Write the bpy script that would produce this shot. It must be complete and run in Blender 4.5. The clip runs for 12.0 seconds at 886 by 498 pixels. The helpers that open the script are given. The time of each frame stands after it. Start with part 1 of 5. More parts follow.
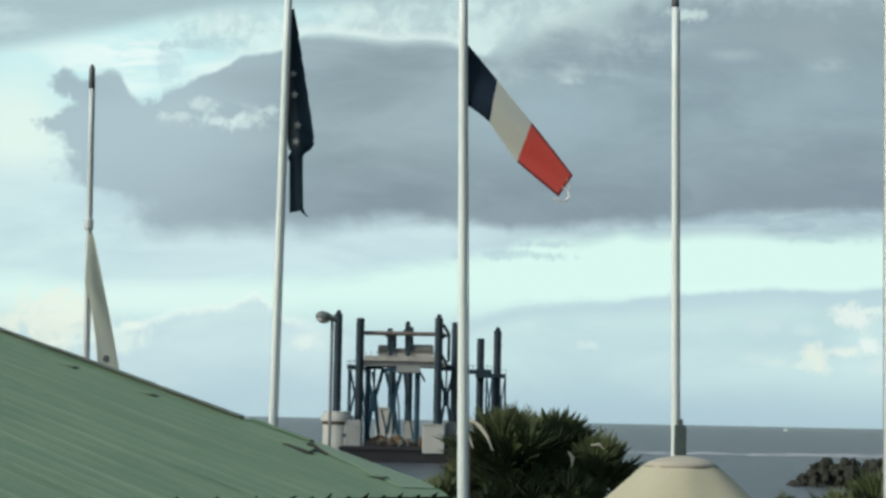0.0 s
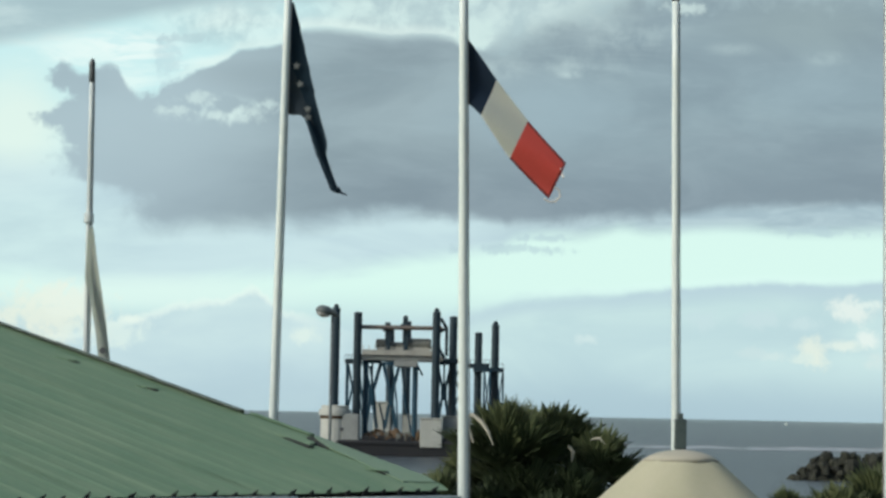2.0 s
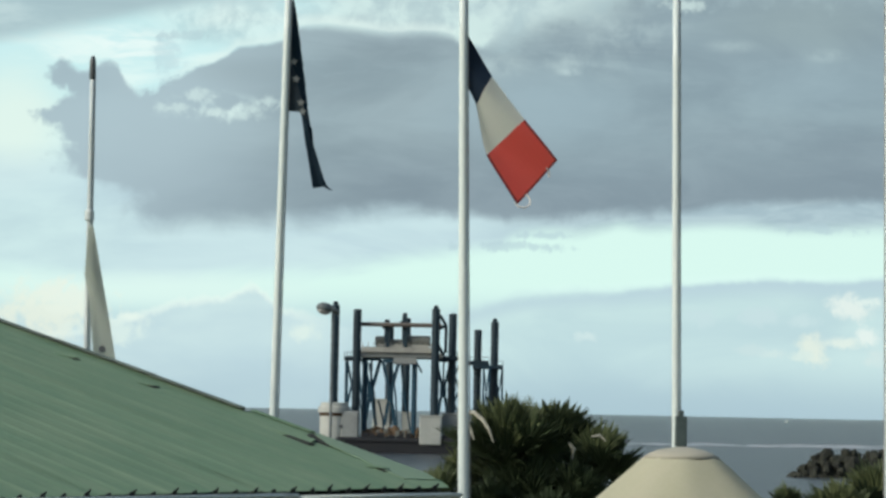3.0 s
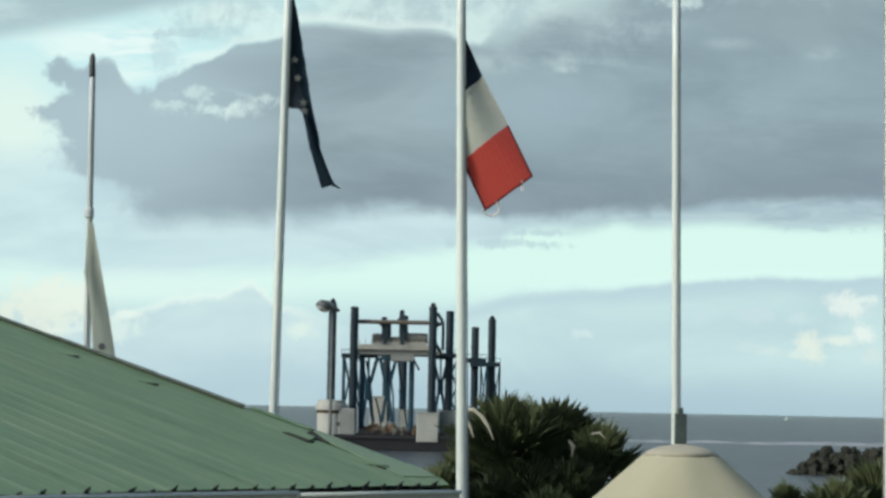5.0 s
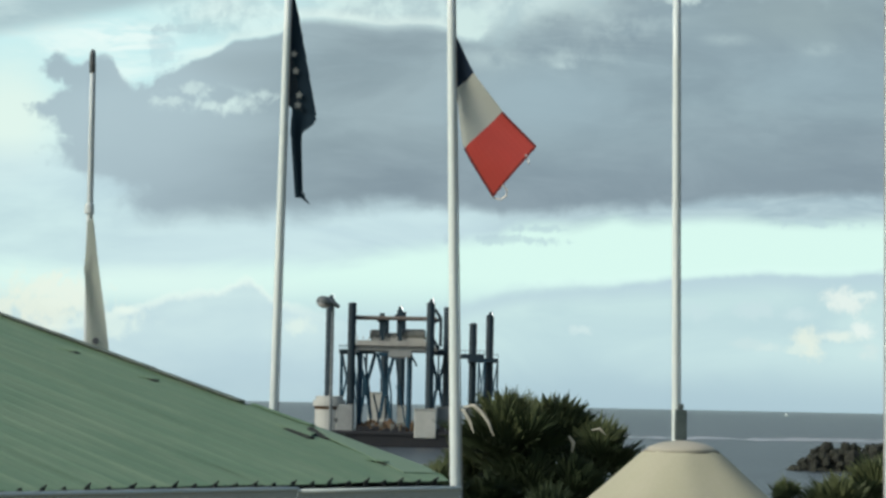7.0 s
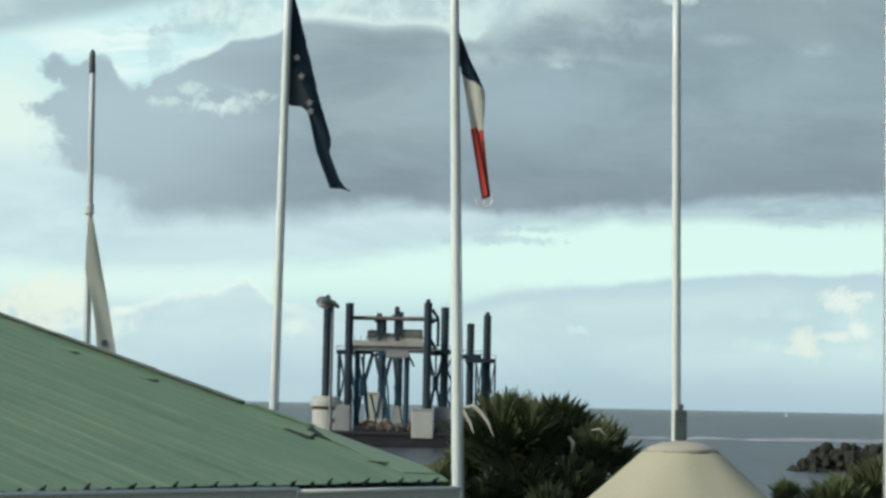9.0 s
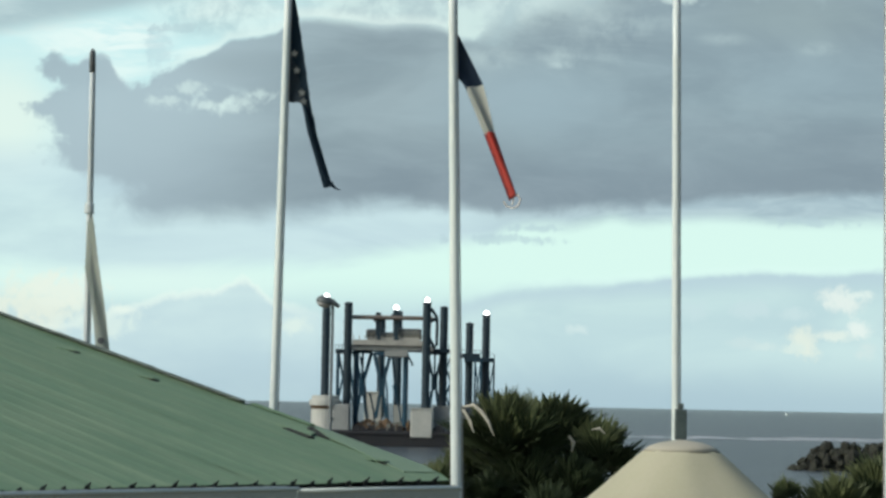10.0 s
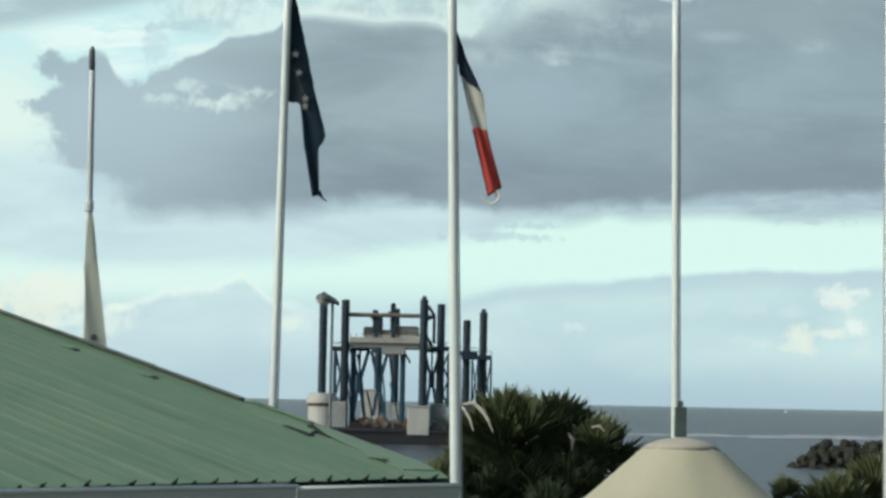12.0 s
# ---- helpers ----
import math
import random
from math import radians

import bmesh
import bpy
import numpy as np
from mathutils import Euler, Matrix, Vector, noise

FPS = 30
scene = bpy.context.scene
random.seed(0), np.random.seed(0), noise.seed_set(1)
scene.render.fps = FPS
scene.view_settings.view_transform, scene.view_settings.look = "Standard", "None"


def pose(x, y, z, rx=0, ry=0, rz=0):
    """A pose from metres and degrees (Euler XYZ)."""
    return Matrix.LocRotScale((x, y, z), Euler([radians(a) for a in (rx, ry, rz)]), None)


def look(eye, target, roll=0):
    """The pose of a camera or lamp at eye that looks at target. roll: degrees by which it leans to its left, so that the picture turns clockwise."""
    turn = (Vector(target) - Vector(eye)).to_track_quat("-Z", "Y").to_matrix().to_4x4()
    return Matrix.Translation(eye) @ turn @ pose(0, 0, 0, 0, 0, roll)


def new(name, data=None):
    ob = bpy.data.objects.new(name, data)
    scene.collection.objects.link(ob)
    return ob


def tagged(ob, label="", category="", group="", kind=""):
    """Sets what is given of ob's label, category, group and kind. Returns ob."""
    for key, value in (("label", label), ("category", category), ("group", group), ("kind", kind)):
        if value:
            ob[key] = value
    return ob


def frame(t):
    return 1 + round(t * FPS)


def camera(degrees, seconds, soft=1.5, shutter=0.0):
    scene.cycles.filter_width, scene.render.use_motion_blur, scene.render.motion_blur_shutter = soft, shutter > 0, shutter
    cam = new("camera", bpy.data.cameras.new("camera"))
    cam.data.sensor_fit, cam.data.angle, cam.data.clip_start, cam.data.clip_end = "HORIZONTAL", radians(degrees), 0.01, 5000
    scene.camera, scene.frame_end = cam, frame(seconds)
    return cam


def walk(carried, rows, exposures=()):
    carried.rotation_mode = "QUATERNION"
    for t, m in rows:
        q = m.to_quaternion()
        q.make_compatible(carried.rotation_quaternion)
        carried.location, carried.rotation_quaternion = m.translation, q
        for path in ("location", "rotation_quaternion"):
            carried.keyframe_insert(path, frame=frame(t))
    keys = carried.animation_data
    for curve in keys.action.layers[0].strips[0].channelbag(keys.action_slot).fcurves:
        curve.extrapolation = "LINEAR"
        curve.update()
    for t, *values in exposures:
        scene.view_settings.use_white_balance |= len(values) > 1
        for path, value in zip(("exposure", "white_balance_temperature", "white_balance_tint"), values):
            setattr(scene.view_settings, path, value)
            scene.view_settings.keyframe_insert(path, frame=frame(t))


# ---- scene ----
EYE = Vector((0.0, 0.0, 11.0))
LEAN = 1.15

cam = camera(22.0, 12.0, soft=2.9)

# seconds, tilt and turn of the hand-held camera in degrees
SWAY = (
    (0, 4.162, 0.013),
    (0.5, 4.162, -0.000),
    (1, 4.036, 0.024),
    (1.5, 4.037, 0.020),
    (2, 4.013, 0.010),
    (2.5, 3.992, 0.001),
    (3, 3.943, -0.003),
    (5, 3.878, 0.007),
    (5.5, 3.858, -0.000),
    (6, 3.837, -0.017),
    (6.5, 3.804, -0.018),
    (7, 3.781, 0.003),
    (9, 3.788, 0.007),
    (9.5, 3.727, 0.003),
    (10, 3.769, 0.004),
    (10.5, 3.773, 0.006),
    (11, 3.753, 0.006),
    (11.5, 3.730, 0.006),
    (12, 3.709, 0.014),
)


def aim(tilt, turn):
    a, b = radians(tilt), radians(turn)
    way = Vector((math.sin(b) * math.cos(a), math.cos(b) * math.cos(a), math.sin(a)))
    return look(EYE, EYE + way, LEAN)


walk(cam, [(t, aim(tilt, turn)) for t, tilt, turn in SWAY])

# ---- daylight: broken cloud, low sun behind and to the left ----
SUN_HEIGHT, SUN_TURN = radians(33), radians(240)
world = bpy.data.worlds.new("daylight")
scene.world = world
world.use_nodes = True
sky = world.node_tree.nodes.new("ShaderNodeTexSky")
sky.sky_type = "NISHITA"
sky.sun_disc = False
sky.sun_elevation, sky.sun_rotation = SUN_HEIGHT, SUN_TURN
sky.air_density, sky.dust_density = 1.2, 2.0
world.node_tree.links.new(sky.outputs[0], world.node_tree.nodes["Background"].inputs[0])
world.node_tree.nodes["Background"].inputs[1].default_value = 0.095

lamp = bpy.data.lights.new("sun", "SUN")
lamp.energy, lamp.angle, lamp.color = 2.4, radians(14), (1.0, 0.97, 0.92)
sun = new("sun", lamp)
sun_from = Vector((math.sin(SUN_TURN) * math.cos(SUN_HEIGHT), math.cos(SUN_TURN) * math.cos(SUN_HEIGHT), math.sin(SUN_HEIGHT)))
sun.matrix_world = look(sun_from * 200, (0, 0, 0))


# ---- materials ----
class Nodes:
    """Short hand for building a node tree."""

    def __init__(self, name):
        self.mat = bpy.data.materials.new(name)
        self.mat.use_nodes = True
        self.tree = self.mat.node_tree
        self.bsdf = self.tree.nodes["Principled BSDF"]
        self.out = self.tree.nodes["Material Output"]

    def add(self, kind, **sets):
        n = self.tree.nodes.new(kind)
        for key, value in sets.items():
            n.inputs[key.replace("_", " ")].default_value = value
        return n

    def link(self, a, b):
        self.tree.links.new(a, b)

    def put(self, socket, value):
        if isinstance(value, bpy.types.NodeSocket):
            self.link(value, socket)
        else:
            socket.default_value = value

    def math(self, op, a, b=0.0, c=0.0):
        n = self.tree.nodes.new("ShaderNodeMath")
        n.operation = op
        for s, v in zip(n.inputs, (a, b, c)):
            self.put(s, v)
        return n.outputs[0]

    def step(self, value, low, high, a=0.0, b=1.0):
        n = self.tree.nodes.new("ShaderNodeMapRange")
        n.interpolation_type = "SMOOTHSTEP"
        for s, v in zip(n.inputs, (value, low, high, a, b)):
            self.put(s, v)
        return n.outputs[0]

    def mix(self, fac, a, b):
        n = self.tree.nodes.new("ShaderNodeMix")
        n.data_type = "RGBA"
        self.put(n.inputs[0], fac)
        self.put(n.inputs[6], a)
        self.put(n.inputs[7], b)
        return n.outputs[2]

    def coords(self, kind="Object", scale=(1, 1, 1)):
        c = self.tree.nodes.new("ShaderNodeTexCoord")
        m = self.tree.nodes.new("ShaderNodeMapping")
        m.inputs["Scale"].default_value = scale
        self.link(c.outputs[kind], m.inputs[0])
        return m.outputs[0]

    def noise(self, where, scale, detail=5.0, rough=0.55, warp=0.0):
        n = self.add("ShaderNodeTexNoise", Scale=scale, Detail=detail, Roughness=rough, Distortion=warp)
        self.link(where, n.inputs["Vector"])
        return n.outputs[0]

    def bump(self, height, strength, distance=0.01):
        n = self.add("ShaderNodeBump", Strength=strength, Distance=distance)
        self.link(height, n.inputs["Height"])
        self.link(n.outputs[0], self.bsdf.inputs["Normal"])


def rgba(r, g, b):
    return (r, g, b, 1.0)


def shown(r, g, b):
    """A colour from its 0 to 255 values."""
    r, g, b = r * 0.985, g * 1.002, b * 0.993
    return tuple(((min(v, 255) / 255 + 0.055) / 1.055) ** 2.4 if v > 10 else v / 3295 for v in (r, g, b)) + (1.0,)


def surface(name, colour, second, rough=0.6, metal=0.0, large=1.5, fine=30.0, relief=0.15, depth=0.004, stretch=(1, 1, 1), spread=0.0):
    """A weathered surface: patches and fine grain of a second colour, uneven gloss and a little relief."""
    n = Nodes(name)
    where = n.coords("Object", stretch)
    patches = n.noise(where, large, 6.0, 0.6, 0.4)
    grain = n.noise(where, fine, 4.0, 0.6)
    fac = n.math("ADD", n.step(patches, 0.35, 0.72, 0.0, 0.65), n.step(grain, 0.3, 0.75, 0.0, 0.35))
    shade = n.mix(fac, rgba(*colour), rgba(*second))
    if spread:
        info = n.tree.nodes.new("ShaderNodeObjectInfo")
        hsv = n.tree.nodes.new("ShaderNodeHueSaturation")
        n.link(n.math("ADD", n.math("MULTIPLY", info.outputs["Random"], spread), 1.0 - spread / 2), hsv.inputs["Value"])
        n.link(shade, hsv.inputs["Color"])
        shade = hsv.outputs[0]
    n.link(shade, n.bsdf.inputs["Base Color"])
    n.link(n.step(patches, 0.2, 0.8, max(0.05, rough - 0.12), min(1.0, rough + 0.12)), n.bsdf.inputs["Roughness"])
    n.bsdf.inputs["Metallic"].default_value = metal
    n.bump(grain, relief, depth)
    return n.mat


def cloth(name, colour, second):
    n = Nodes(name)
    where = n.coords("Object")
    weave = n.noise(where, 220.0, 2.0)
    stain = n.noise(where, 3.0, 5.0, 0.6)
    n.link(n.mix(n.step(stain, 0.3, 0.75), rgba(*colour), rgba(*second)), n.bsdf.inputs["Base Color"])
    n.bsdf.inputs["Roughness"].default_value = 0.85
    n.bump(weave, 0.1, 0.001)
    through_light = n.tree.nodes.new("ShaderNodeBsdfTranslucent")
    through_light.inputs[0].default_value = rgba(*colour)
    both = n.tree.nodes.new("ShaderNodeMixShader")
    both.inputs[0].default_value = 0.5
    n.link(n.bsdf.outputs[0], both.inputs[1])
    n.link(through_light.outputs[0], both.inputs[2])
    n.link(both.outputs[0], n.out.inputs[0])
    return n.mat


def water():
    n = Nodes("sea_water")
    where = n.coords("Object", (1, 1, 1))
    swell = n.noise(n.coords("Object", (0.35, 1, 1)), 0.05, 6.0, 0.6)
    chop = n.noise(n.coords("Object", (0.5, 1, 1)), 0.6, 6.0, 0.65)
    drift = n.noise(n.coords("Object", (0.15, 1, 1)), 0.012, 5.0, 0.6)
    n.link(n.mix(n.step(drift, 0.3, 0.7), rgba(0.036, 0.046, 0.056), rgba(0.056, 0.069, 0.081)), n.bsdf.inputs["Base Color"])
    n.bsdf.inputs["Roughness"].default_value = 0.32
    n.bsdf.inputs["IOR"].default_value = 1.333
    n.bsdf.inputs["Specular IOR Level"].default_value = 0.36
    n.bump(n.math("ADD", n.math("MULTIPLY", swell, 1.5), n.math("MULTIPLY", chop, 0.5)), 0.8, 0.9)
    return n.mat


def leafage(name, colour, second):
    n = Nodes(name)
    info = n.tree.nodes.new("ShaderNodeObjectInfo")
    where = n.coords("Object")
    streak = n.noise(where, 14.0, 3.0)
    fac = n.math("ADD", n.math("MULTIPLY", info.outputs["Random"], 0.7), n.math("MULTIPLY", streak, 0.4))
    n.link(n.mix(fac, rgba(*colour), rgba(*second)), n.bsdf.inputs["Base Color"])
    n.bsdf.inputs["Roughness"].default_value = 0.62
    n.bsdf.inputs["Specular IOR Level"].default_value = 0.3
    n.bump(streak, 0.2, 0.003)
    return n.mat


def cloudy_sky():
    """Broken cloud in layers: each bank lies between an upper and a lower edge that billows and frays."""
    n = Nodes("cloudy_sky")
    c = n.tree.nodes.new("ShaderNodeTexCoord")
    km = n.tree.nodes.new("ShaderNodeVectorMath")
    km.operation = "SCALE"
    km.inputs["Scale"].default_value = 0.001
    n.link(c.outputs["Object"], km.inputs[0])
    where = km.outputs[0]
    xyz = n.tree.nodes.new("ShaderNodeSeparateXYZ")
    n.link(where, xyz.inputs[0])
    x, z = xyz.outputs[0], xyz.outputs[2]

    def squashed(sx, sz):
        m = n.tree.nodes.new("ShaderNodeMapping")
        m.inputs["Scale"].default_value = (sx, 1, sz)
        n.link(where, m.inputs[0])
        return m.outputs[0]

    def times(*values):
        out = values[0]
        for v in values[1:]:
            out = n.math("MULTIPLY", out, v)
        return out

    def plus(a, b):
        return n.math("ADD", a, b)

    def minus(a, b):
        return n.math("SUBTRACT", a, b)

    billow = n.noise(where, 11.0, 6.0, 0.56, 0.5)
    small = n.noise(where, 26.0, 6.0, 0.6, 0.4)
    lumps = plus(times(billow, 0.6), times(small, 0.4))
    wisps = n.noise(squashed(0.45, 1.5), 6.0, 8.0, 0.6, 0.8)
    threads = n.noise(squashed(0.4, 2.2), 14.0, 7.0, 0.62, 0.9)
    calm = n.noise(squashed(0.55, 1.5), 6.0, 5.0, 0.5, 0.15)
    broad = n.noise(squashed(0.6, 1.1), 2.4, 5.0, 0.5, 0.4)
    drift = n.noise(squashed(0.5, 1.6), 3.6, 7.0, 0.55, 0.6)
    loose = times(minus(lumps, 0.5), 2.4)
    crumbs = times(minus(plus(times(small, 0.55), times(n.noise(where, 60.0, 5.0, 0.6, 0.3), 0.45)), 0.5), 2.4)

    def edge(points, value=x, low=-1.25, high=1.25, least=0.0, most=1.25):
        """A smooth line through the points: the second number as a function of the first."""
        node = n.tree.nodes.new("ShaderNodeFloatCurve")
        curve = node.mapping.curves[0]
        pts = [((a - low) / (high - low), (b - least) / (most - least)) for a, b in points]
        while len(curve.points) < len(pts):
            curve.points.new(0.5, 0.5)
        for p, (a, b) in zip(curve.points, pts):
            p.location = (min(1, max(0, a)), min(1, max(0, b)))
            p.handle_type = "AUTO_CLAMPED"
        node.mapping.update()
        n.link(n.math("DIVIDE", minus(value, low), high - low), node.inputs["Value"])
        return plus(times(node.outputs[0], most - least), least)

    def over(line, soft, amount, fray=None):
        """1 above the line, 0 below it, across a soft and frayed border."""
        d = plus(minus(z, line), times(minus(fray, 0.5) if fray else loose, amount))
        return n.step(d, times(soft, -1.0), soft)

    def reach(px, pz, wx, wz):
        a = n.math("POWER", n.math("DIVIDE", minus(x, px), wx), 2.0)
        b = n.math("POWER", n.math("DIVIDE", minus(z, pz), wz), 2.0)
        return n.math("SQRT", plus(a, b))

    def heap(px, pz, wx, wz, fray=2.2, soft=0.3):
        """A puff with a billowing border."""
        return n.step(plus(reach(px, pz, wx, wz), times(plus(crumbs, times(loose, 0.5)), -fray)), 1.0 - soft, 1.0 + soft, 1.0, 0.0)

    def glow_of(px, pz, wx, wz, fray=1.2):
        """A patch that fades out evenly."""
        return n.step(plus(reach(px, pz, wx, wz), times(minus(drift, 0.5), -fray)), 0.1, 1.15, 1.0, 0.0)

    # clear air
    colour = n.mix(n.step(z, 0.0, 0.2), shown(180, 203, 219), shown(197, 222, 228))
    colour = n.mix(n.step(z, 0.16, 0.27), colour, shown(221, 249, 242))
    colour = n.mix(n.step(z, 0.36, 0.5), colour, shown(214, 240, 241))
    colour = n.mix(n.step(z, 0.55, 0.68), colour, shown(205, 238, 242))
    colour = n.mix(times(n.step(z, 0.5, 0.6), n.step(wisps, 0.46, 0.66, 0.0, 0.75)), colour, shown(235, 251, 249))
    colour = n.mix(times(glow_of(-0.907, 0.574, 0.128, 0.151), 0.8), colour, shown(231, 246, 238))
    colour = n.mix(times(glow_of(-0.677, 0.744, 0.140, 0.047), n.step(threads, 0.4, 0.62)), colour, shown(238, 251, 250))
    # mottled thin cloud high up
    mottle = n.mix(n.step(lumps, 0.4, 0.6), shown(181, 204, 210), shown(222, 241, 240))
    colour = n.mix(times(glow_of(-0.438, 0.808, 0.221, 0.070), 0.8), colour, mottle)
    colour = n.mix(times(n.step(x, -0.35, -0.2), n.step(z, 0.7, 0.78), 0.85), colour, n.mix(n.step(lumps, 0.4, 0.62), shown(181, 200, 206), shown(214, 233, 232)))
    colour = n.mix(times(heap(-0.586, 0.728, 0.023, 0.033, 2.4, 0.7), 0.42), colour, shown(184, 207, 217))
    colour = n.mix(times(heap(-0.543, 0.770, 0.047, 0.010), 0.5), colour, shown(182, 205, 213))

    # low grey bank with a hard upper edge on one side
    low_edge = edge([(-0.906, 0.018), (-0.327, 0.122), (0.021, 0.205), (0.079, 0.219), (0.137, 0.237), (0.207, 0.247), (0.300, 0.253), (0.358, 0.255), (0.393, 0.262), (0.486, 0.270), (0.696, 0.285), (0.778, 0.283), (0.916, 0.291)])
    low = minus(1.0, over(low_edge, n.step(x, 0.2, 0.5, 0.02, 0.01), 0.014))
    low_fade = times(n.step(x, -0.2, 0.15, 0.2, 1.0), n.step(minus(low_edge, z), 0.0, 0.1, 1.0, 0.75))
    haze_low = n.mix(n.step(drift, 0.35, 0.66), shown(191, 216, 223), shown(210, 234, 234))
    colour = n.mix(times(low, low_fade), colour, n.mix(n.step(minus(low_edge, z), 0.005, 0.05), shown(190, 213, 223), haze_low))
    colour = n.mix(n.step(z, 0.0, 0.13, 0.9, 0.0), colour, shown(175, 199, 212))
    rim = times(n.step(minus(z, low_edge), -0.006, 0.004), n.step(minus(z, low_edge), 0.006, 0.022, 1.0, 0.0), n.step(x, 0.0, 0.25))
    colour = n.mix(times(rim, 0.35), colour, shown(226, 252, 247))

    # veil under the dark bank
    veil_low = edge([(-0.914, 0.274), (-0.680, 0.258), (-0.424, 0.270), (-0.307, 0.281), (-0.214, 0.290), (-0.098, 0.311), (0.018, 0.332), (0.112, 0.347), (0.135, 0.363), (0.205, 0.376), (0.263, 0.374), (0.321, 0.384), (0.362, 0.394), (0.415, 0.384), (0.485, 0.389), (0.602, 0.396), (0.719, 0.386), (0.915, 0.395)])
    veil = over(veil_low, n.step(x, -0.3, 0.25, 0.03, 0.022), n.step(x, -0.3, 0.3, 0.08, 0.04), wisps)
    veil = times(veil, n.step(z, 0.47, 0.55, 1.0, 0.0), n.step(x, -0.9, -0.5, 0.75, 1.0))
    veil_shade = n.mix(n.step(drift, 0.35, 0.65), shown(186, 208, 221), shown(205, 227, 234))
    veil_shade = n.mix(n.step(x, 0.0, 0.35), veil_shade, n.mix(n.step(threads, 0.35, 0.65), shown(160, 181, 195), shown(180, 200, 211)))
    colour = n.mix(times(veil, 0.9), colour, veil_shade)
    # loose grey shreds below it
    for px, pz, wx, wz in ((0.135, 0.344, 0.087, 0.008), (0.199, 0.367, 0.058, 0.007), (0.765, 0.392, 0.070, 0.008)):
        colour = n.mix(times(heap(px, pz, wx, wz, 2.4, 0.6), 0.6), colour, shown(184, 207, 217))

    # bright strip, then the tall pale heap with a lit crest
    colour = n.mix(times(glow_of(-0.645, 0.238, 0.385, 0.044), 0.7), colour, shown(227, 248, 243))
    crest = edge([(-0.909, 0.122), (-0.701, 0.167), (-0.632, 0.188), (-0.562, 0.209), (-0.510, 0.221), (-0.464, 0.222), (-0.429, 0.235), (-0.400, 0.250), (-0.374, 0.231), (-0.329, 0.202), (-0.259, 0.187), (-0.095, 0.150), (0.917, 0.101)])
    rise = plus(minus(crest, z), times(minus(small, 0.5), 0.035))
    body = times(n.step(rise, -0.004, 0.007), n.step(rise, 0.02, 0.2, 0.85, 0.3), n.step(x, -0.28, -0.08, 1.0, 0.0))
    colour = n.mix(body, colour, n.mix(n.step(calm, 0.35, 0.65), shown(197, 219, 227), shown(210, 231, 234)))
    lit = times(n.step(rise, -0.012, 0.0), n.step(rise, 0.002, 0.016, 1.0, 0.0), n.step(x, -0.35, -0.2, 0.55, 0.0))
    colour = n.mix(lit, colour, shown(236, 249, 243))

    # small lit heaps near the horizon, shaded below
    for px, pz, wx, wz, tint in (
            (-0.830, 0.188, 0.099, 0.049, (238, 242, 228)), (-0.773, 0.218, 0.064, 0.026, (236, 244, 234)), (-0.649, 0.182, 0.026, 0.010, (238, 248, 240)), (-0.689, 0.156, 0.070, 0.021, (224, 240, 236)),
            (-0.293, 0.158, 0.030, 0.016, (228, 242, 236)), (0.837, 0.231, 0.042, 0.020, (238, 245, 240)), (0.872, 0.242, 0.026, 0.009, (232, 244, 240)),
            (0.758, 0.139, 0.026, 0.024, (236, 242, 230)), (0.735, 0.130, 0.019, 0.010, (220, 236, 232)), (0.828, 0.157, 0.033, 0.010, (234, 243, 235)), (0.872, 0.172, 0.020, 0.015, (238, 246, 242)), (0.890, 0.126, 0.023, 0.016, (216, 232, 232)),
            (0.677, 0.132, 0.023, 0.008, (214, 232, 232)), (0.634, 0.139, 0.026, 0.010, (206, 226, 229)), (0.290, 0.160, 0.019, 0.009, (214, 232, 234)), (0.651, 0.206, 0.035, 0.016, (204, 225, 230)), (0.738, 0.202, 0.030, 0.012, (206, 227, 231)), (0.534, 0.204, 0.028, 0.019, (203, 225, 230))):
        colour = n.mix(times(heap(px, pz, wx, wz, 1.5, 0.7), 0.8), colour, shown(*tint))

    # the great dark bank
    top = edge([(-0.927, 0.650), (-0.855, 0.689), (-0.829, 0.704), (-0.797, 0.714), (-0.773, 0.698), (-0.752, 0.703), (-0.732, 0.715), (-0.694, 0.711), (-0.677, 0.686), (-0.650, 0.655), (-0.619, 0.653), (-0.594, 0.664), (-0.529, 0.697), (-0.462, 0.730), (-0.443, 0.746), (-0.378, 0.754), (-0.337, 0.766), (-0.318, 0.789), (-0.273, 0.797), (-0.202, 0.792), (-0.120, 0.785), (-0.067, 0.789), (-0.002, 0.783), (0.045, 0.762), (0.066, 0.762), (0.087, 0.775), (0.127, 0.799), (0.197, 0.827), (0.291, 0.852), (0.419, 0.902), (0.911, 0.936)])
    side = edge([(0.332, -0.916), (0.373, -0.667), (0.398, -0.689), (0.436, -0.700), (0.460, -0.745), (0.472, -0.798), (0.494, -0.821), (0.539, -0.815), (0.576, -0.838), (0.604, -0.867), (0.622, -0.827), (0.641, -0.795), (0.657, -0.819), (0.681, -0.853), (0.706, -0.835)], z, 0.3, 0.8, -1.25, 1.25)
    base = edge([(-0.918, 0.370), (-0.684, 0.384), (-0.637, 0.377), (-0.450, 0.383), (-0.263, 0.389), (-0.193, 0.400), (-0.100, 0.416), (-0.030, 0.411), (0.087, 0.403), (0.181, 0.399), (0.309, 0.409), (0.426, 0.418), (0.543, 0.432), (0.718, 0.442), (0.915, 0.451)])
    ragged = n.step(x, -0.6, -0.5, 0.04, 0.012)
    d = plus(minus(top, z), times(loose, plus(ragged, n.step(x, 0.06, 0.14, 0.0, 0.1))))
